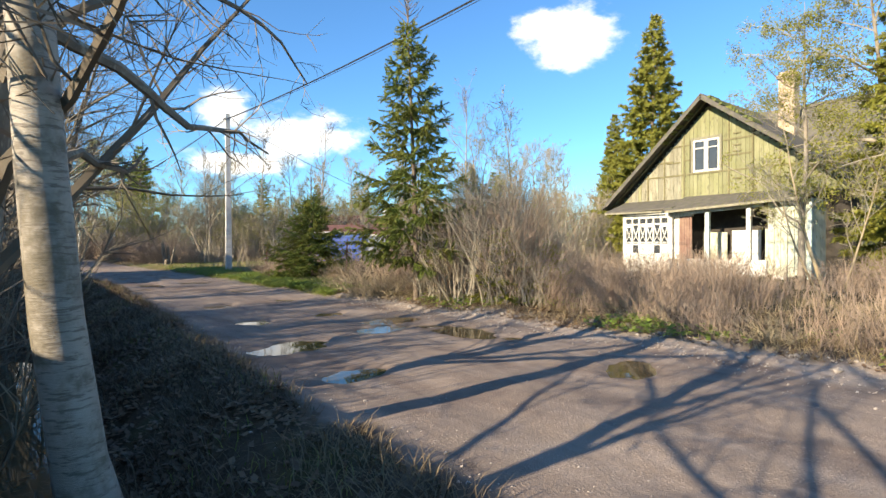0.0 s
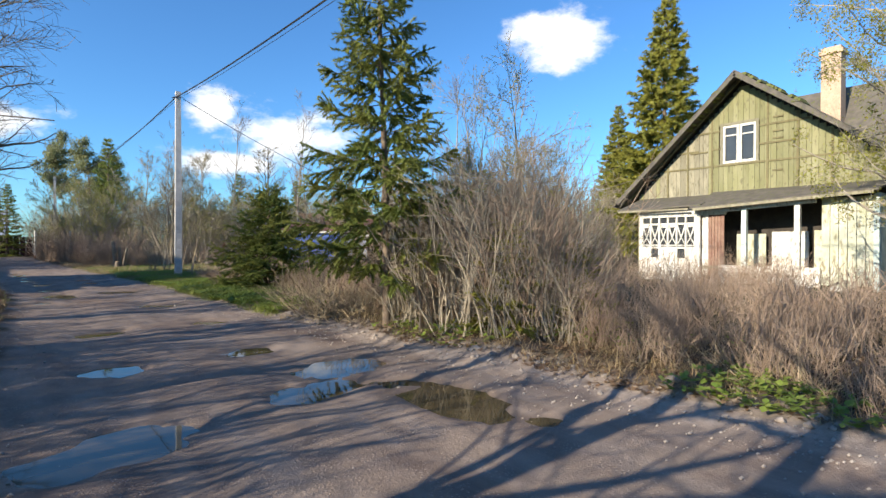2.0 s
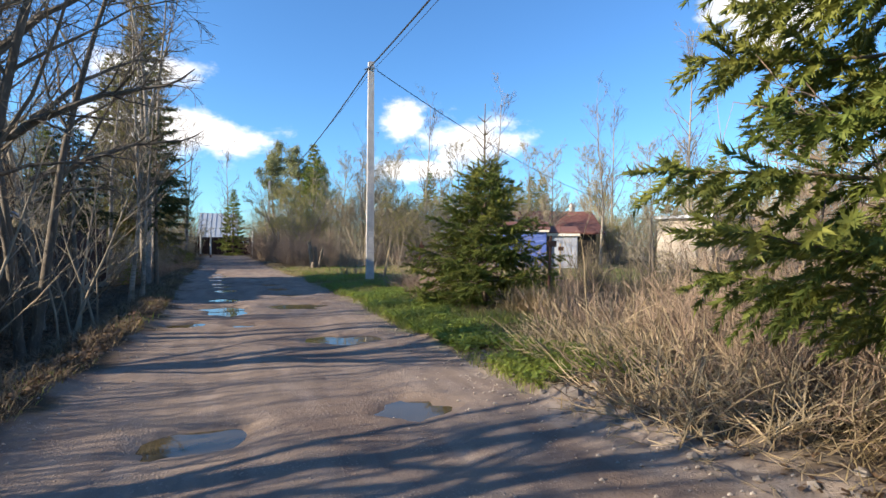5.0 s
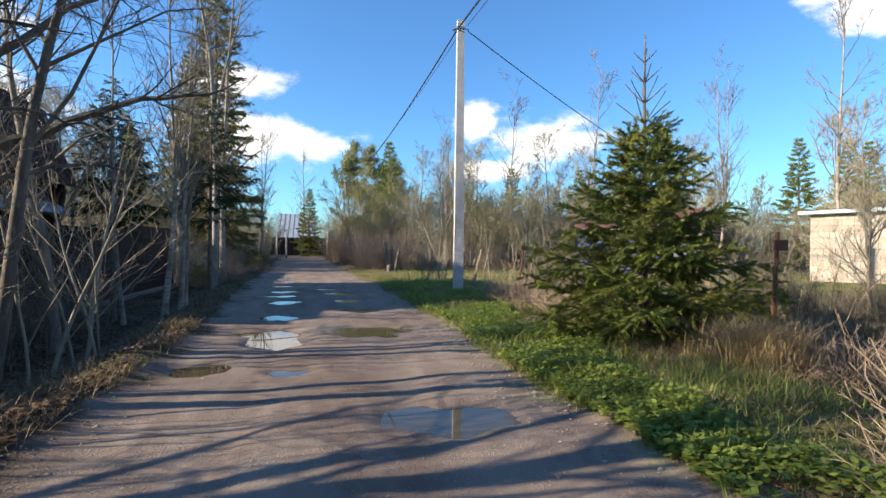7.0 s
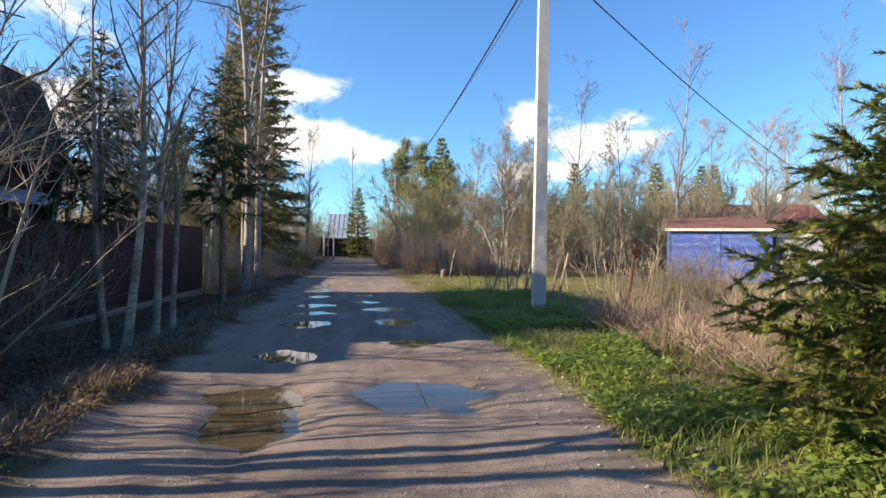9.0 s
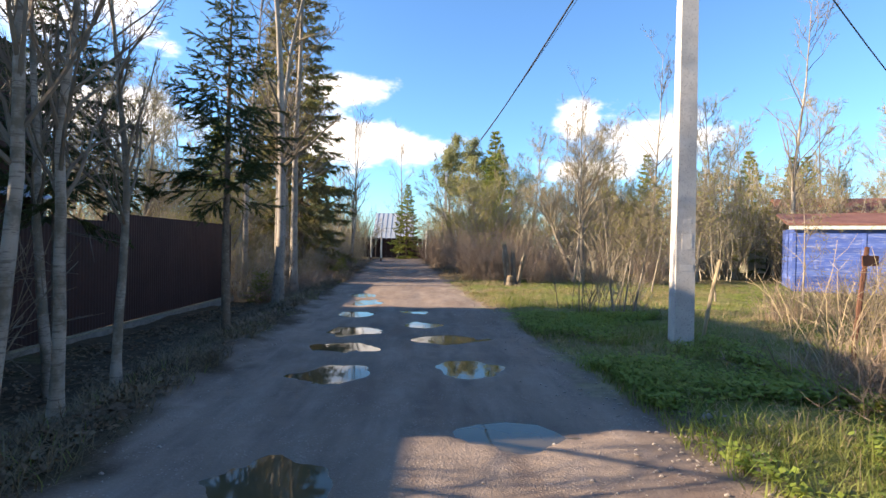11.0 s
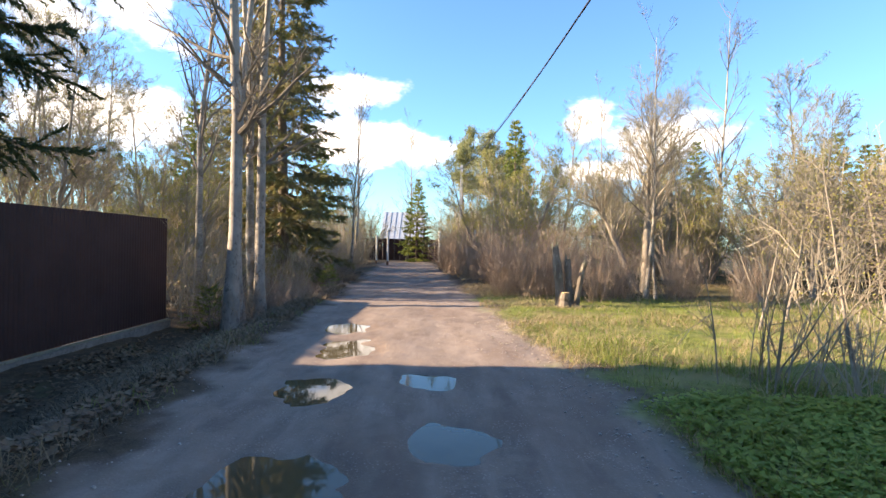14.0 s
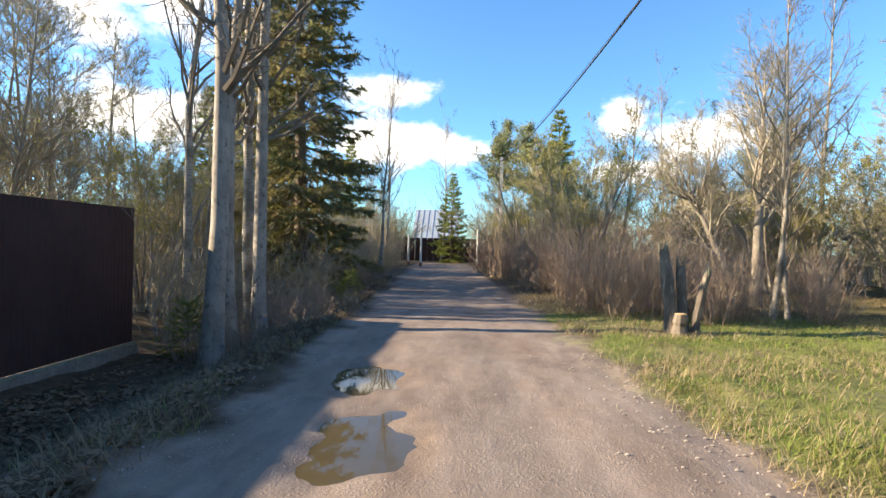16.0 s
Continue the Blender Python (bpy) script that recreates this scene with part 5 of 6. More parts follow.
    porch("lintel", Build().box(fx, 9.55, 2.28, fx + 0.1, 10.35, 2.46), WHITE_WOOD, house)
    for yv, zt in ((8.93, 2.42), (7.5, 2.52)):
        porch("porch_post", Build().box(fx - 0.16, yv - 0.07, 0.62, fx - 0.02, yv + 0.07, zt), TEAL if yv > 8 else WHITE_WOOD, house)
    # the porch's deep shade is painted on as a dark back sheet
    porch("porch_back", Build().box(gx - 0.03, 6.95, 0.2, gx, 10.3, 3.0), SHADE_BROWN, house, "dim boards at the back of the porch")
    porch("porch_panel", Build().box(gx - 0.3, 7.55, 0.62, gx - 0.26, 8.55, 1.72), WHITE_WOOD, house)
    porch("porch_panel", Build().box(gx - 0.3, 8.72, 0.62, gx - 0.26, 9.6, 1.66), PALE_WALL, house)
    porch("porch_panel", Build().box(gx - 0.32, 7.0, 0.62, gx - 0.28, 7.4, 1.75), PALE_WALL, house)
    porch("porch_base", Build().box(fx - 0.1, 6.95, 0.0, fx - 0.02, 9.7, 0.66), WHITE_WOOD, house, "low white wall of the porch")
    porch("porch_floor", Build().box(fx - 0.02, 6.95, 0.55, gx - 0.05, 10.3, 0.62), GREY_BOARD, house)
    # right bay
    y = 5.75
    while y < 6.95:
        porch("board", Build().box(fx + 0.0, y + 0.005, 0.05 + rng.uniform(0, 0.15), fx + 0.05, y + 0.19, 2.62), PALE_WALL, house)
        y += 0.2
    porch("corner_post", Build().box(fx - 0.03, 5.66, 0.02, fx + 0.08, 5.78, 2.66), TEAL, house)
    porch("side_wall", Build().box(fx + 0.08, 5.68, 0.05, gx + 2.2, 5.74, 2.7), PALE_WALL, house)
    porch("foundation", Build().box(fx + 0.02, 9.72, -0.2, gx, 12.5, 0.05), FOUNDATION, house)
    porch("foundation", Build().box(fx + 0.02, 5.7, -0.2, gx, 9.7, 0.0), FOUNDATION, house)
    for k in range(9):
        porch("debris", Build().box(0, 0, 0, rng.uniform(0.1, 0.3), rng.uniform(0.2, 0.5), rng.uniform(0.05, 0.2), pose(fx - rng.uniform(0.2, 0.9), rng.uniform(5.8, 11), 0.02, rng.uniform(-15, 15), rng.uniform(-15, 15), rng.uniform(0, 90))), WHITE_WOOD, house)


derelict_house()


# ---- sheds and other houses ----
def blue_shed():
    shed = thing("shed", 14.82, 34.26, 0, "blue painted wooden shed with a low red roof", "shed", turn=-28)
    z = 0.06
    k = 0
    while z < 1.9:
        part("board", Build().box(0.02, 0, z, 3.5, 0.03, z + 0.148), BLUE, shed)
        part("board", Build().box(-0.01, 0.02, z, 0.02, 3.0, z + 0.148), BLUE, shed)
        z += 0.152
        k += 1
    part("wall", Build().box(0.04, 0.04, 0, 3.46, 2.98, 1.94), BLUE, shed)
    for x in (0.0, 1.75, 3.45):
        part("trim", Build().box(x - 0.04, -0.02, 0.05, x + 0.05, 0.0, 1.88), BLUE, shed)
    part("fascia", Build().box(-0.15, -0.16, 1.98, 3.65, -0.1, 2.1), WHITE_WOOD, shed, "pale eaves board")
    part("roof", rafter_roof(Build(), [(-0.2, -0.18, 2.15), (3.7, -0.18, 2.15), (3.7, 3.2, 2.66), (-0.2, 3.2, 2.66)], 0.05), RED_ROOF, shed)
    lean = thing("lean_to", 18.15, 32.75, 0, "faded grey-blue lean-to beside the blue shed", "shed", turn=-28)
    part("wall", Build().box(0, 0.05, 0, 1.5, 2.6, 1.78), FADED_BLUE, lean)
    for n in range(10):
        part("board", Build().box(0.01 + n * 0.146, 0.02, 0.02 + 0.01 * (n % 3), 0.145 + n * 0.146, 0.048, 1.77), FADED_BLUE, lean)
    part("fascia", Build().box(-0.1, -0.1, 1.78, 1.6, -0.05, 1.92), WHITE_WOOD, lean)
    part("roof", rafter_roof(Build(), [(-0.15, -0.12, 1.97), (1.65, -0.12, 1.97), (1.65, 2.8, 2.4), (-0.15, 2.8, 2.4)], 0.05), RED_ROOF, lean)


def block_shed():
    shed = thing("block_shed", 21.5, 25.2, 0, "pale cement-block shed with a flat slab roof", "shed", turn=12)
    part("wall", Build().box(0.02, 0.02, -0.1, 3.6, 2.64, 2.5), FOUNDATION, shed)
    for row in range(12):
        for side, long in ((0, 2.66), (1, 3.6)):
            for n in range(10):
                a, b = max(0.0, n * 0.4 - (row % 2) * 0.2), min(long, n * 0.4 + 0.39 - (row % 2) * 0.2)
                if b - a > 0.05:
                    z = row * 0.21
                    part("block", Build().box(0.0, a, z, 0.018, b, z + 0.202) if side == 0 else Build().box(a + 0.02, 0, z, b + 0.02, 0.018, z + 0.202), ASH_BLOCK, shed)
    part("roof", Build().box(-0.3, -0.3, 2.52, 3.9, 2.95, 2.64), SHEET_ROOF, shed, "thin grey roof slab")


def gabled(name, x, y, w, l, wall_h, ridge, label, wall_mat, roof_mat, turn=0, windows=(), seams=0):
    """A house with its ridge along its own y."""
    h = thing(name, x, y, 0, label, "house", turn=turn)
    b = Build()
    b.add([(-w / 2, 0, -0.3), (w / 2, 0, -0.3), (w / 2, 0, wall_h), (0, 0, ridge - 0.1), (-w / 2, 0, wall_h), (-w / 2, l, -0.3), (w / 2, l, -0.3), (w / 2, l, wall_h), (0, l, ridge - 0.1), (-w / 2, l, wall_h)],
          [(0, 1, 2, 3, 4), (9, 8, 7, 6, 5), (1, 6, 7, 2), (0, 4, 9, 5), (0, 5, 6, 1), (2, 7, 8, 3), (3, 8, 9, 4)])
    part("wall", b, wall_mat, h)
    drop = 0.4 * (ridge - wall_h) / (w / 2)
    for s in (-1, 1):
        pts = [(0, -0.5, ridge), (s * (w / 2 + 0.4), -0.5, wall_h - drop), (s * (w / 2 + 0.4), l + 0.5, wall_h - drop), (0, l + 0.5, ridge)]
        roof = part("roof", rafter_roof(Build(), pts[::-1] if s > 0 else pts, 0.1), roof_mat, h)
        for k in range(seams):
            yk = -0.5 + (l + 1) * (k + 0.5) / seams
            part("seam", Build().bar((s * 0.02, yk, ridge + 0.02), (s * (w / 2 + 0.4), yk, wall_h - drop + 0.02), 0.05, 0.05), roof_mat, roof)
    for wx, wz, ww, wh in windows:
        win = part("window", Build().box(wx - ww / 2, -0.03, wz, wx + ww / 2, 0.02, wz + wh), GLASS, h)
        fr = Build()
        for a in ((-ww / 2 - 0.08, wz - 0.08, -ww / 2, wz + wh + 0.08), (ww / 2, wz - 0.08, ww / 2 + 0.08, wz + wh + 0.08), (-ww / 2, wz + wh, ww / 2, wz + wh + 0.08), (-ww / 2, wz - 0.08, ww / 2, wz), (-0.03, wz, 0.03, wz + wh)):
            fr.box(wx + a[0], -0.06, a[1], wx + a[2], -0.02, a[3])
        part("frame", fr, WHITE_WOOD, win)
    return h


blue_shed()
block_shed()


def gambrel_house():
    """A two-pitched dark roof close behind the fence, its ridge along the road."""
    h = thing("gambrel_house", 0, 0, 0, "dark house with a steep two-pitched brown roof behind the fence", "house")
    prof = [(-3.5, 2.9), (-4.3, 4.9), (-7.6, 6.55), (-10.9, 4.9), (-11.7, 2.9)]
    y0, y1 = 19.5, 28.0
    near = [y0 + 1.5, y0 + 1.8, y0 + 3.2, y0 + 1.8, y0 + 1.5]
    for k in range(4):
        (xa, za), (xb, zb) = prof[k], prof[k + 1]
        b = rafter_roof(Build(), [(xa, near[k], za), (xa, y1, za), (xb, y1, zb), (xb, near[k + 1], zb)], 0.12)
        slope = part("roof", b, DARK_ROOF, h)
        for s in range(1, 18):
            f = s / 18
            part("rib", Build().bar((xa, near[k] + (y1 - near[k]) * f, za + 0.02), (xb, near[k + 1] + (y1 - near[k + 1]) * f, zb + 0.02), 0.04, 0.03), DARK_ROOF, slope)
    for y in (y0 + 0.3, y1 - 0.35):
        b = Build()
        pts = [(-4.1, -0.4), *[(x * 0.96 - 0.25, z - 0.18) for x, z in prof], (-11.1, -0.4)] if y > 25 else [(-4.1, -0.4), (-4.1, 3.0), (-11.1, 3.0), (-11.1, -0.4)]
        n = len(pts)
        b.add([(x, y, z) for x, z in pts] + [(x, y + 0.1, z) for x, z in pts], [tuple(range(n)), tuple(range(2 * n - 1, n - 1, -1))] + [(i, (i + 1) % n, n + (i + 1) % n, n + i) for i in range(n)])
        part("gable_wall", b, DARK_ROOF, h)
    part("annex", rafter_roof(Build(), [(-3.4, y0, 2.55), (-3.4, y0 + 1.7, 2.55), (-7.0, y0 + 1.7, 3.0), (-7.0, y0, 3.0)], 0.1), DARK_ROOF, h, "low dark roof of the annex")
    part("hip", Build().box(-10.6, y0 + 1.9, 2.8, -4.3, y0 + 2.0, 4.8).box(-4.1, y0 + 0.4, -0.4, -4.0, y1 - 0.35, 3.0).box(-11.1, y0 + 0.4, -0.4, -11.0, y1 - 0.35, 3.0), DARK_ROOF, h)
    for yw in (21.5, 24.0, 26.5):
        win = part("window", Build().box(-4.0, yw - 0.5, 1.2, -3.96, yw + 0.5, 2.2), GLASS, h)
        fr = Build()
        for a in ((yw - 0.58, 1.12, yw - 0.5, 2.28), (yw + 0.5, 1.12, yw + 0.58, 2.28), (yw - 0.5, 2.2, yw + 0.5, 2.28), (yw - 0.5, 1.12, yw + 0.5, 1.2), (yw - 0.03, 1.2, yw + 0.03, 2.2)):
            fr.box(-4.0, a[0], a[1], -3.93, a[2], a[3])
        part("frame", fr, WHITE_WOOD, win)


gambrel_house()


def corrugated_awning():
    """A low pale roof along the dark house, over its windows."""
    aw = thing("awning", 0, 0, 0, "low grey corrugated awning along the dark house", "awning")
    n = 72
    ys = np.linspace(22.2, 27.6, n)
    dz = np.where(np.arange(n) % 2 == 0, 0.0, 0.03)
    b = Build()
    v = [(-3.25, y, 1.98 + d) for y, d in zip(ys, dz)] + [(-3.98, y, 2.32 + d) for y, d in zip(ys, dz)]
    v += [(x, y, z - 0.015) for x, y, z in v]
    m = 2 * n
    f = [(i, i + 1, n + i + 1, n + i) for i in range(n - 1)] + [(m + i, m + n + i, m + n + i + 1, m + i + 1) for i in range(n - 1)] + [(i, m + i, m + i + 1, i + 1) for i in range(n - 1)]
    b.add(v, f)
    part("sheet", b, SHEET_ROOF, aw)
    for y in (22.4, 24.9, 27.4):
        part("post", Build().box(-3.36, y - 0.04, -0.6, -3.28, y + 0.04, 1.98), GREY_BOARD, aw)


corrugated_awning()
gabled("cream_house", 22.6, 47.0, 4.2, 4.0, 2.3, 3.6, "cream-coloured cottage behind the bushes", CREAM, ROOF, 20)
gabled("red_roof_house", 25.3, 40, 6, 6, 2.3, 3.7, "low house with a dull red roof and a white chimney", SHADE_BROWN, RED_ROOF, 70)
tagged(new("flue", Build().box(24.7, 40.7, 3.0, 25.0, 41.0, 4.3).mesh("flue", PATCH)), "white chimney of the red-roofed house", "chimney")
far_house = gabled("far_house", 0.4, 86, 7, 3.8, 2.3, 5.3, "distant house with a pale ribbed metal roof", SHADE_BROWN, SHEET_ROOF, 90, (), 8)
gabled("grey_shed", 15.5, 50, 4.5, 5, 2.5, 4.2, "small grey gabled shed among the bushes", GREY_BOARD, ROOF, 15)


# ---- end of the road ----
def far_gate():
    gate = thing("gate", 0, 0, 0, "dark red-brown gate closing the end of the road", "gate")
    for k in range(18):
        part("board", Build().box(-4.0 + k * 0.5, 69.0, 0.05, -3.54 + k * 0.5, 69.04, 1.9), FENCE, gate)
    part("rail", Build().box(-4.0, 69.05, 1.5, 5.0, 69.1, 1.6), RUST, gate)


far_gate()
for x, y, h in ((-0.45, 58.5, 2.2), (3.0, 58.5, 2.35), (-1.4, 60, 2.0), (4.9, 50, 2.2)):
    post = thing("gate_post", x, y, 0, "white-painted post beside the road", "post", "white posts")
    part("shaft", Build().tube([(0, 0, -0.2), (0, 0, h * 0.5), (0.01, 0, h)], [0.07, 0.068, 0.065], 8), WHITE_WOOD, post)
    part("dark_foot", Build().tube([(0, 0, -0.15), (0, 0, 0.25)], [0.075, 0.075], 8), RUST, post)


def stump(x, y, h, r, seed, label, cut=False, lean=(0.0, 0.0)):
    """A broken trunk with a splintered top, or one sawn flat."""
    rng = np.random.default_rng(seed)
    s = thing("stump", x, y, ground_z(x, y), label, "tree stump", "cut trunks")
    line = wander(rng, (0, 0, -0.15), (*lean, 1), h + 0.15, 0.025, 0.0, 8)
    part("trunk", Build().tube(line, r * np.array([1.5, 1.25, 1.05, 0.95, 1.0, 0.9, 0.97, 0.85, 0.7]) * rng.uniform(0.88, 1.12, 9), 9), STUMP_BARK, s)
    if cut:
        part("cut_face", Build().tube([line[-1], line[-1] + [0, 0, 0.012]], [r * 0.72, r * 0.72], 10), CUT_WOOD, s, "fresh orange cut face")
    else:
        for k in range(4):
            a = rng.uniform(0, 6.28)
            p = line[-1] + [0.5 * r * math.cos(a), 0.5 * r * math.sin(a), -0.05]
            part("splinter", Build().tube([p, p + [0.02 * math.cos(a), 0.02 * math.sin(a), rng.uniform(0.1, 0.24)]], [r * 0.3, 0.004], 5), GREY_BOARD, s)


stump(6.0, 34.9, 1.35, 0.105, 1, "broken grey trunk cut at chest height", lean=(-0.06, 0.05))
stump(6.17, 34.98, 1.05, 0.085, 2, "dark broken stem of the cut trunk", lean=(0.06, 0.05))
stump(6.29, 34.9, 0.98, 0.07, 3, "pale barkless stem of the cut trunk", lean=(0.1, 0.0))
stump(6.03, 34.72, 0.32, 0.12, 4, "low stump with a fresh orange cut", True)
stump(6.2, 40.6, 1.2, 0.14, 5, "broken grey trunk among shrubs")


# ---- garden stakes and small things ----
def stake(x, y, h, lean, mat, label, sign=False):
    s = thing("stake", x, y, ground_z(x, y), label, "stake", "garden stakes")
    part("shaft", Build().tube([(0, 0, -0.2), (lean * 0.5, 0, h * 0.5), (lean, 0, h)], [0.026, 0.025, 0.022], 6), mat, s)
    if sign:
        part("plate", Build().box(lean - 0.085, -0.05, h - 0.2, lean + 0.085, -0.03, h - 0.09), RUST, s, "rusty red plate")


stake(8.25, 16.15, 1.4, 0.06, RUST, "dark rusty fence post with a red plate", True)
stake(8.0, 23.45, 1.3, 0.15, RUST, "leaning rusty stake with a red plate", True)
stake(7.35, 25.3, 1.1, 0.25, PALE_TWIG, "leaning grey wooden garden stake")
stake(11.4, 20.8, 1.3, 0.0, PALE_TWIG, "wooden stake with a red plate", True)
stake(9.2, 21.2, 1.1, -0.1, PALE_TWIG, "dry pale wooden garden stake")

# ---- stones along the shoulder ----
def stones():
    rng = np.random.default_rng(9)
    base = []
    for k in range(5):
        bm = bmesh.new()
        bmesh.ops.create_icosphere(bm, subdivisions=1, radius=1)
        for v in bm.verts:
            v.co = Vector((v.co.x, v.co.y * 0.8, v.co.z * 0.55)) * (1 + rng.normal(0, 0.16))
        me = bpy.data.meshes.new("stone")
        bm.to_mesh(me)
        bm.free()
        me.materials.append(STONE)
        base.append(me)
    bed = thing("roadside_rubble", 0, 0, 0, "pale broken stones strewn along the road edge", "stones")
    for k in range(300):
        y = 1.0 + 21.0 * rng.random() ** 1.4
        x = float(right_edge(y)) + 0.25 + abs(rng.normal(0.05, 0.35))
        s = 0.018 + 0.035 * rng.random() ** 3 + (0.04 if rng.random() < 0.05 else 0)
        ob = new("stone", base[k % 5])
        ob.parent = bed
        ob.matrix_basis = pose(x, y, ground_z(x, y) + s * 0.2, rng.uniform(-20, 20), rng.uniform(-20, 20), rng.uniform(0, 360)) @ Matrix.Scale(s, 4)
    v0 = np.array([v.co[:] for v in base[0].vertices])
    f0 = [tuple(p.vertices) for p in base[0].polygons]
    grit = Build()
    for k in range(5200):
        y = rng.uniform(0.5, 33)
        e = rng.random()
        x = float(right_edge(y)) + rng.normal(0.15, 0.35) if e < 0.65 else (float(left_edge(y)) + rng.normal(-0.1, 0.25) if e < 0.9 else rng.uniform(1.8, 5.6))
        s = (0.006 + 0.014 * rng.random() ** 2) * (1.0 if e < 0.75 else 0.55)
        grit.add(v0 * s + [x, y, ground_z(x, y) + s * 0.2], f0)
    tagged(new("gravel", grit.mesh("gravel", STONE)), "fine gravel scattered over the road", "gravel", kind="stuff")


# ---- grass, herbs and litter ----
def blades(name, label, spots, length, width, mat, flop=0.5, category="grass"):
    rng = np.random.default_rng(len(spots))
    n = len(spots)
    x, y = spots[:, 0], spots[:, 1]
    p = np.stack([x, y, height(x, y) - 0.01], 1)
    a = rng.uniform(0, 6.283, n)
    ln = length * rng.uniform(0.45, 1.25, n)
    f = np.abs(rng.normal(flop, 0.25, n))
    d = np.stack([np.cos(a) * np.sin(f), np.sin(a) * np.sin(f), np.cos(f)], 1)
    s = np.stack([-np.sin(a), np.cos(a), 0 * a], 1) * width * 0.5
    m = p + d * (ln * 0.55)[:, None]
    tip = m + (d * 0.8 + np.stack([np.cos(a), np.sin(a), -0.5 + 0 * a], 1) * 0.45) * (ln * 0.45)[:, None]
    v = np.stack([p - s, p + s, m + s * 0.7, m - s * 0.7, m - s * 0.7, m + s * 0.7, tip + s * 0.1, tip - s * 0.1], 1).reshape(-1, 3)
    tagged(new(name, soup(name, v, 4, mat)), label, category, kind="stuff")


def herbs(name, label, spots, size, mat, lift=0.1):
    """Low plants: flat leaves at a tilt, in threes."""
    rng = np.random.default_rng(len(spots) + 1)
    n = len(spots)
    x, y = spots[:, 0], spots[:, 1]
    c = np.stack([x, y, height(x, y) + lift * rng.uniform(0.2, 1.2, n)], 1)
    out = []
    for k in range(3):
        a = rng.uniform(0, 6.283, n)
        t = rng.uniform(-0.2, 0.75, n)
        d = np.stack([np.cos(a) * np.cos(t), np.sin(a) * np.cos(t), np.sin(t) - 0.15], 1)
        s = np.stack([-np.sin(a), np.cos(a), rng.normal(0, 0.2, n)], 1)
        ln = (size * rng.uniform(0.6, 1.3, n))[:, None]
        out.append(np.stack([c, c + d * ln * 0.5 + s * ln * 0.33, c + d * ln, c + d * ln * 0.5 - s * ln * 0.33], 1).reshape(-1, 3))
    tagged(new(name, soup(name, np.concatenate(out), 4, mat)), label, "herbs", kind="stuff")


def scatter(n, x0, x1, y0, y1, keep, seed):
    rng = np.random.default_rng(seed)
    p = np.stack([rng.uniform(x0, x1, n), rng.uniform(y0, y1, n)], 1)
    return p[keep(p[:, 0], p[:, 1], rng.random(n))]


def clumps(x, y, s, seed, cut=0.45):
    return step(lattice(x * s, y * s, seed), cut - 0.12, cut + 0.2)


stones()
blades("verge_grass", "dead grass on the ditch bank, coloured darker for the shade", scatter(130000, -1.8, 2.1, -1.0, 46, lambda x, y, r: (x < left_edge(y) - 0.12) & (x > left_edge(y) - 2.2) & (r < clumps(x, y, 1.7, 21)), 1), 0.22, 0.008, SHADED_STRAW, 0.85)
blades("verge_straw", "pale dry grass hanging over the lip of the verge", scatter(70000, -0.9, 2.1, 2, 44, lambda x, y, r: (x < left_edge(y) - 0.12) & (x > left_edge(y) - 1.7) & (r < clumps(x, y, 1.4, 32, 0.42) * (1.15 - 0.45 * (left_edge(y) - x))), 13), 0.24, 0.007, VERGE, 0.8)
blades("verge_tufts", "green spring grass on the verge", scatter(16000, -0.8, 2.1, 0, 36, lambda x, y, r: (x < left_edge(y) - 0.1) & (x > left_edge(y) - 1.2) & (r < clumps(x, y, 1.1, 22, 0.62)), 2), 0.13, 0.007, GRASS, 0.6)
blades("lawn_grass", "short spring grass of the garden lawn", scatter(110000, 4.2, 16, 13, 37, lambda x, y, r: (x > right_edge(y) + 0.25) & ((y > 23) | (x < right_edge(y) + 1.9)) & (r < 0.25 + 0.75 * clumps(x, y, 0.8, 23)) & (r < 14 / (x + 1)), 3), 0.11, 0.008, GRASS, 0.7)
blades("dry_lawn_grass", "patches of straw-coloured grass in the lawn", scatter(120000, 4.0, 14, 11, 48, lambda x, y, r: (x > right_edge(y) + 0.15) & (r < clumps(x, y, 0.9, 24, 0.42)), 4), 0.17, 0.007, STRAW, 0.8)
blades("lawn_edge_straw", "dry pale grass fringing the road", scatter(40000, 3.6, 8.5, 24, 40, lambda x, y, r: (x > right_edge(y) + 0.12) & (r < np.exp(-((x - right_edge(y) - 0.3) / 1.1) ** 2) * clumps(x, y, 1.3, 33, 0.45)), 14), 0.2, 0.006, STRAW, 0.85)
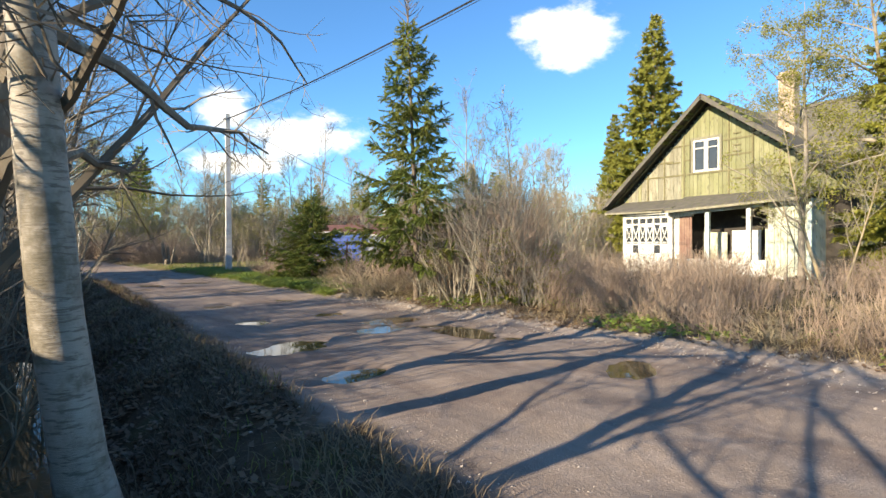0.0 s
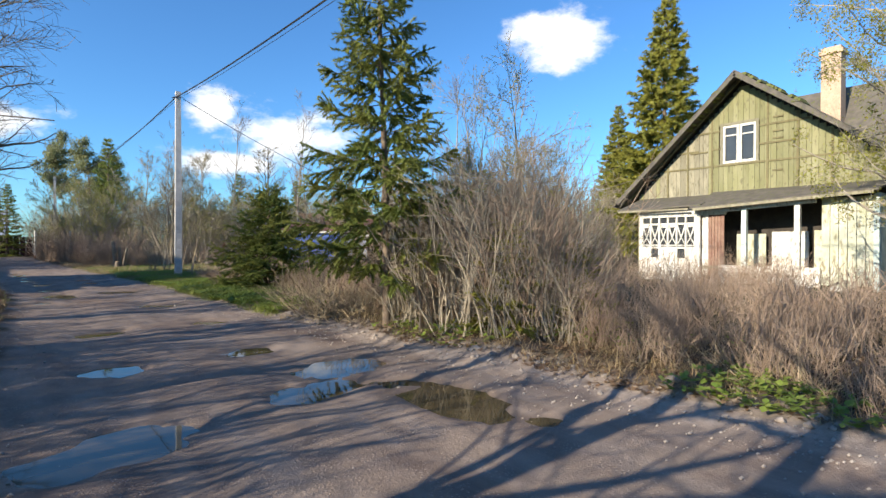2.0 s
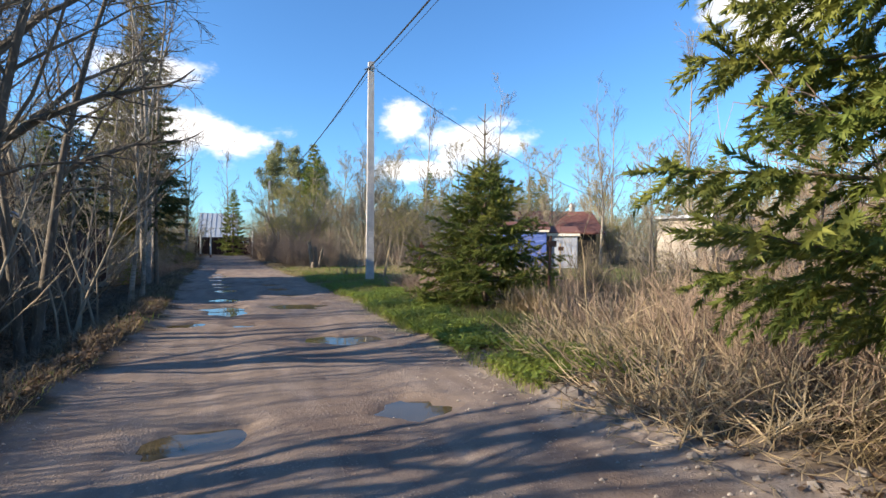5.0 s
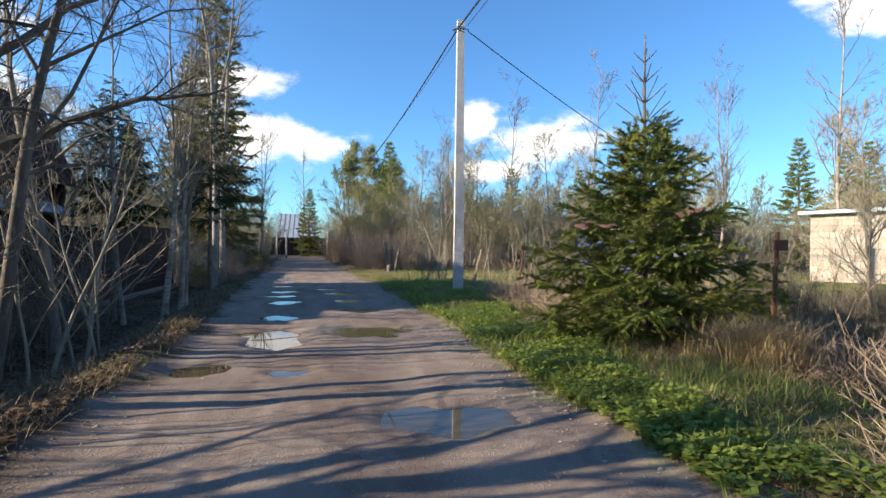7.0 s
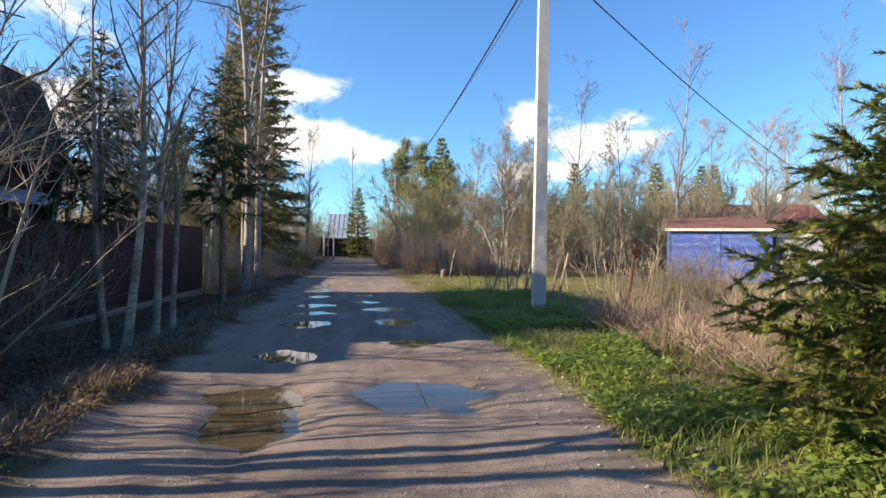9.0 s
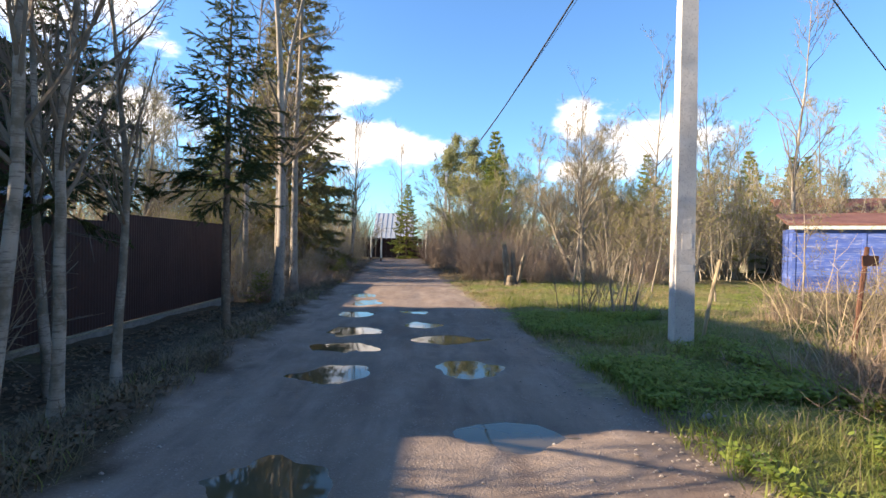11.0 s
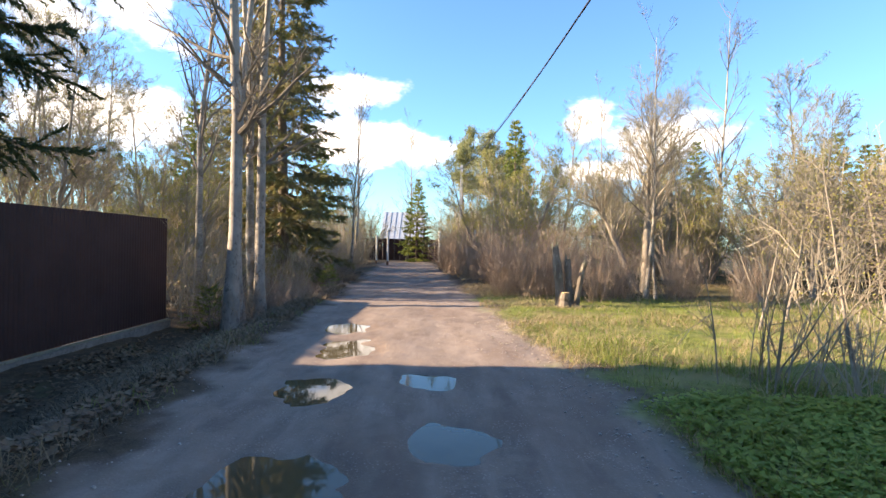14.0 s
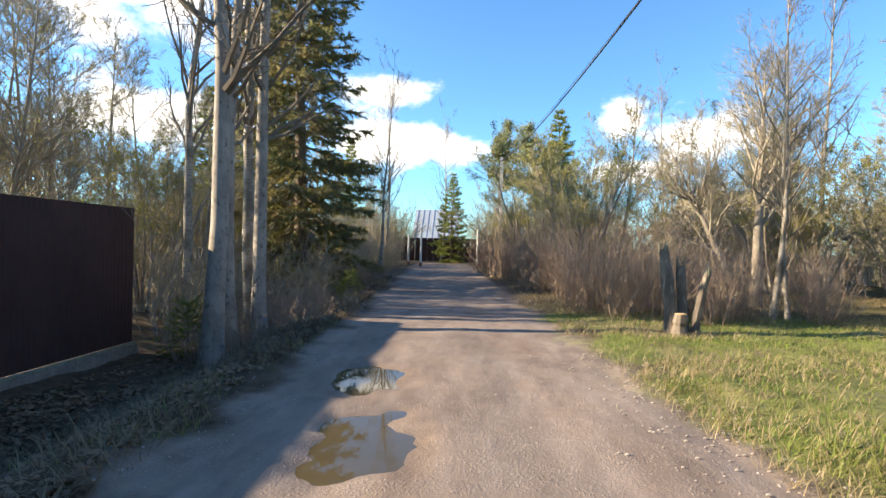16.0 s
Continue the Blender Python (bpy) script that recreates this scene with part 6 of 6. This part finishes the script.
blades("roadside_straw", "matted dead grass under the thicket", scatter(60000, 5.8, 12, -3, 13, lambda x, y, r: (x > right_edge(y) + 0.55) & (r < 0.25 + clumps(x, y, 1.3, 25)), 5), 0.24, 0.008, STRAW, 0.95)
blades("standing_straw", "tuft of tall pale dead grass beside the spruce", scatter(30000, 7.2, 8.6, 15.2, 16.8, lambda x, y, r: r < np.exp(-(((x - 7.85) / 0.26) ** 2) - ((y - 15.95) / 0.26) ** 2), 6), 0.62, 0.008, STRAW, 0.5)
blades("garden_straw", "flattened brown dead grass of the old garden", scatter(90000, 6.8, 13, 12.5, 24, lambda x, y, r: (x > right_edge(y) + 1.4) & (r < 0.15 + 0.85 * clumps(x, y, 1.1, 34, 0.45)), 15), 0.24, 0.008, VERGE, 1.0)
herbs("ground_elder", "carpet of bright green young ground elder", scatter(150000, 5.0, 10.5, 11.5, 27.5, lambda x, y, r: (x > right_edge(y) + 0.2) & (x < right_edge(y) + 0.6 + 1.7 * lattice(y * 0.5, y * 0, 30) + 1.2 * step(y, 22, 26)) & (r < clumps(x, y, 1.2, 26, 0.36)), 7), 0.048, HERB)
blades("right_verge_grass", "ragged green grass along the road edge", scatter(42000, 5.0, 8.6, 12, 30, lambda x, y, r: (x > right_edge(y) + 0.1) & (x < right_edge(y) + 2.2) & (r < clumps(x, y, 1.5, 31, 0.5)), 12), 0.24, 0.008, GRASS, 0.6)
herbs("nettle_shoots", "scattered green shoots under the thicket", scatter(9000, 6.0, 9, 0, 12, lambda x, y, r: (x > right_edge(y) + 0.5) & (r < clumps(x, y, 0.9, 27, 0.66)), 8), 0.07, HERB)
herbs("leaf_litter", "brown dead leaves on the bank", scatter(60000, -2.4, 2.0, 0, 46, lambda x, y, r: (x < left_edge(y) - 0.2) & (r < 0.2 + clumps(x, y, 1.0, 28, 0.5)), 9), 0.06, LITTER, 0.03)
herbs("leaf_litter", "brown dead leaves under the thicket", scatter(14000, 5.9, 9.5, -1, 15, lambda x, y, r: (x > right_edge(y) + 0.45) & (r < 0.2 + clumps(x, y, 1.0, 29, 0.5)), 10), 0.05, LITTER, 0.02)
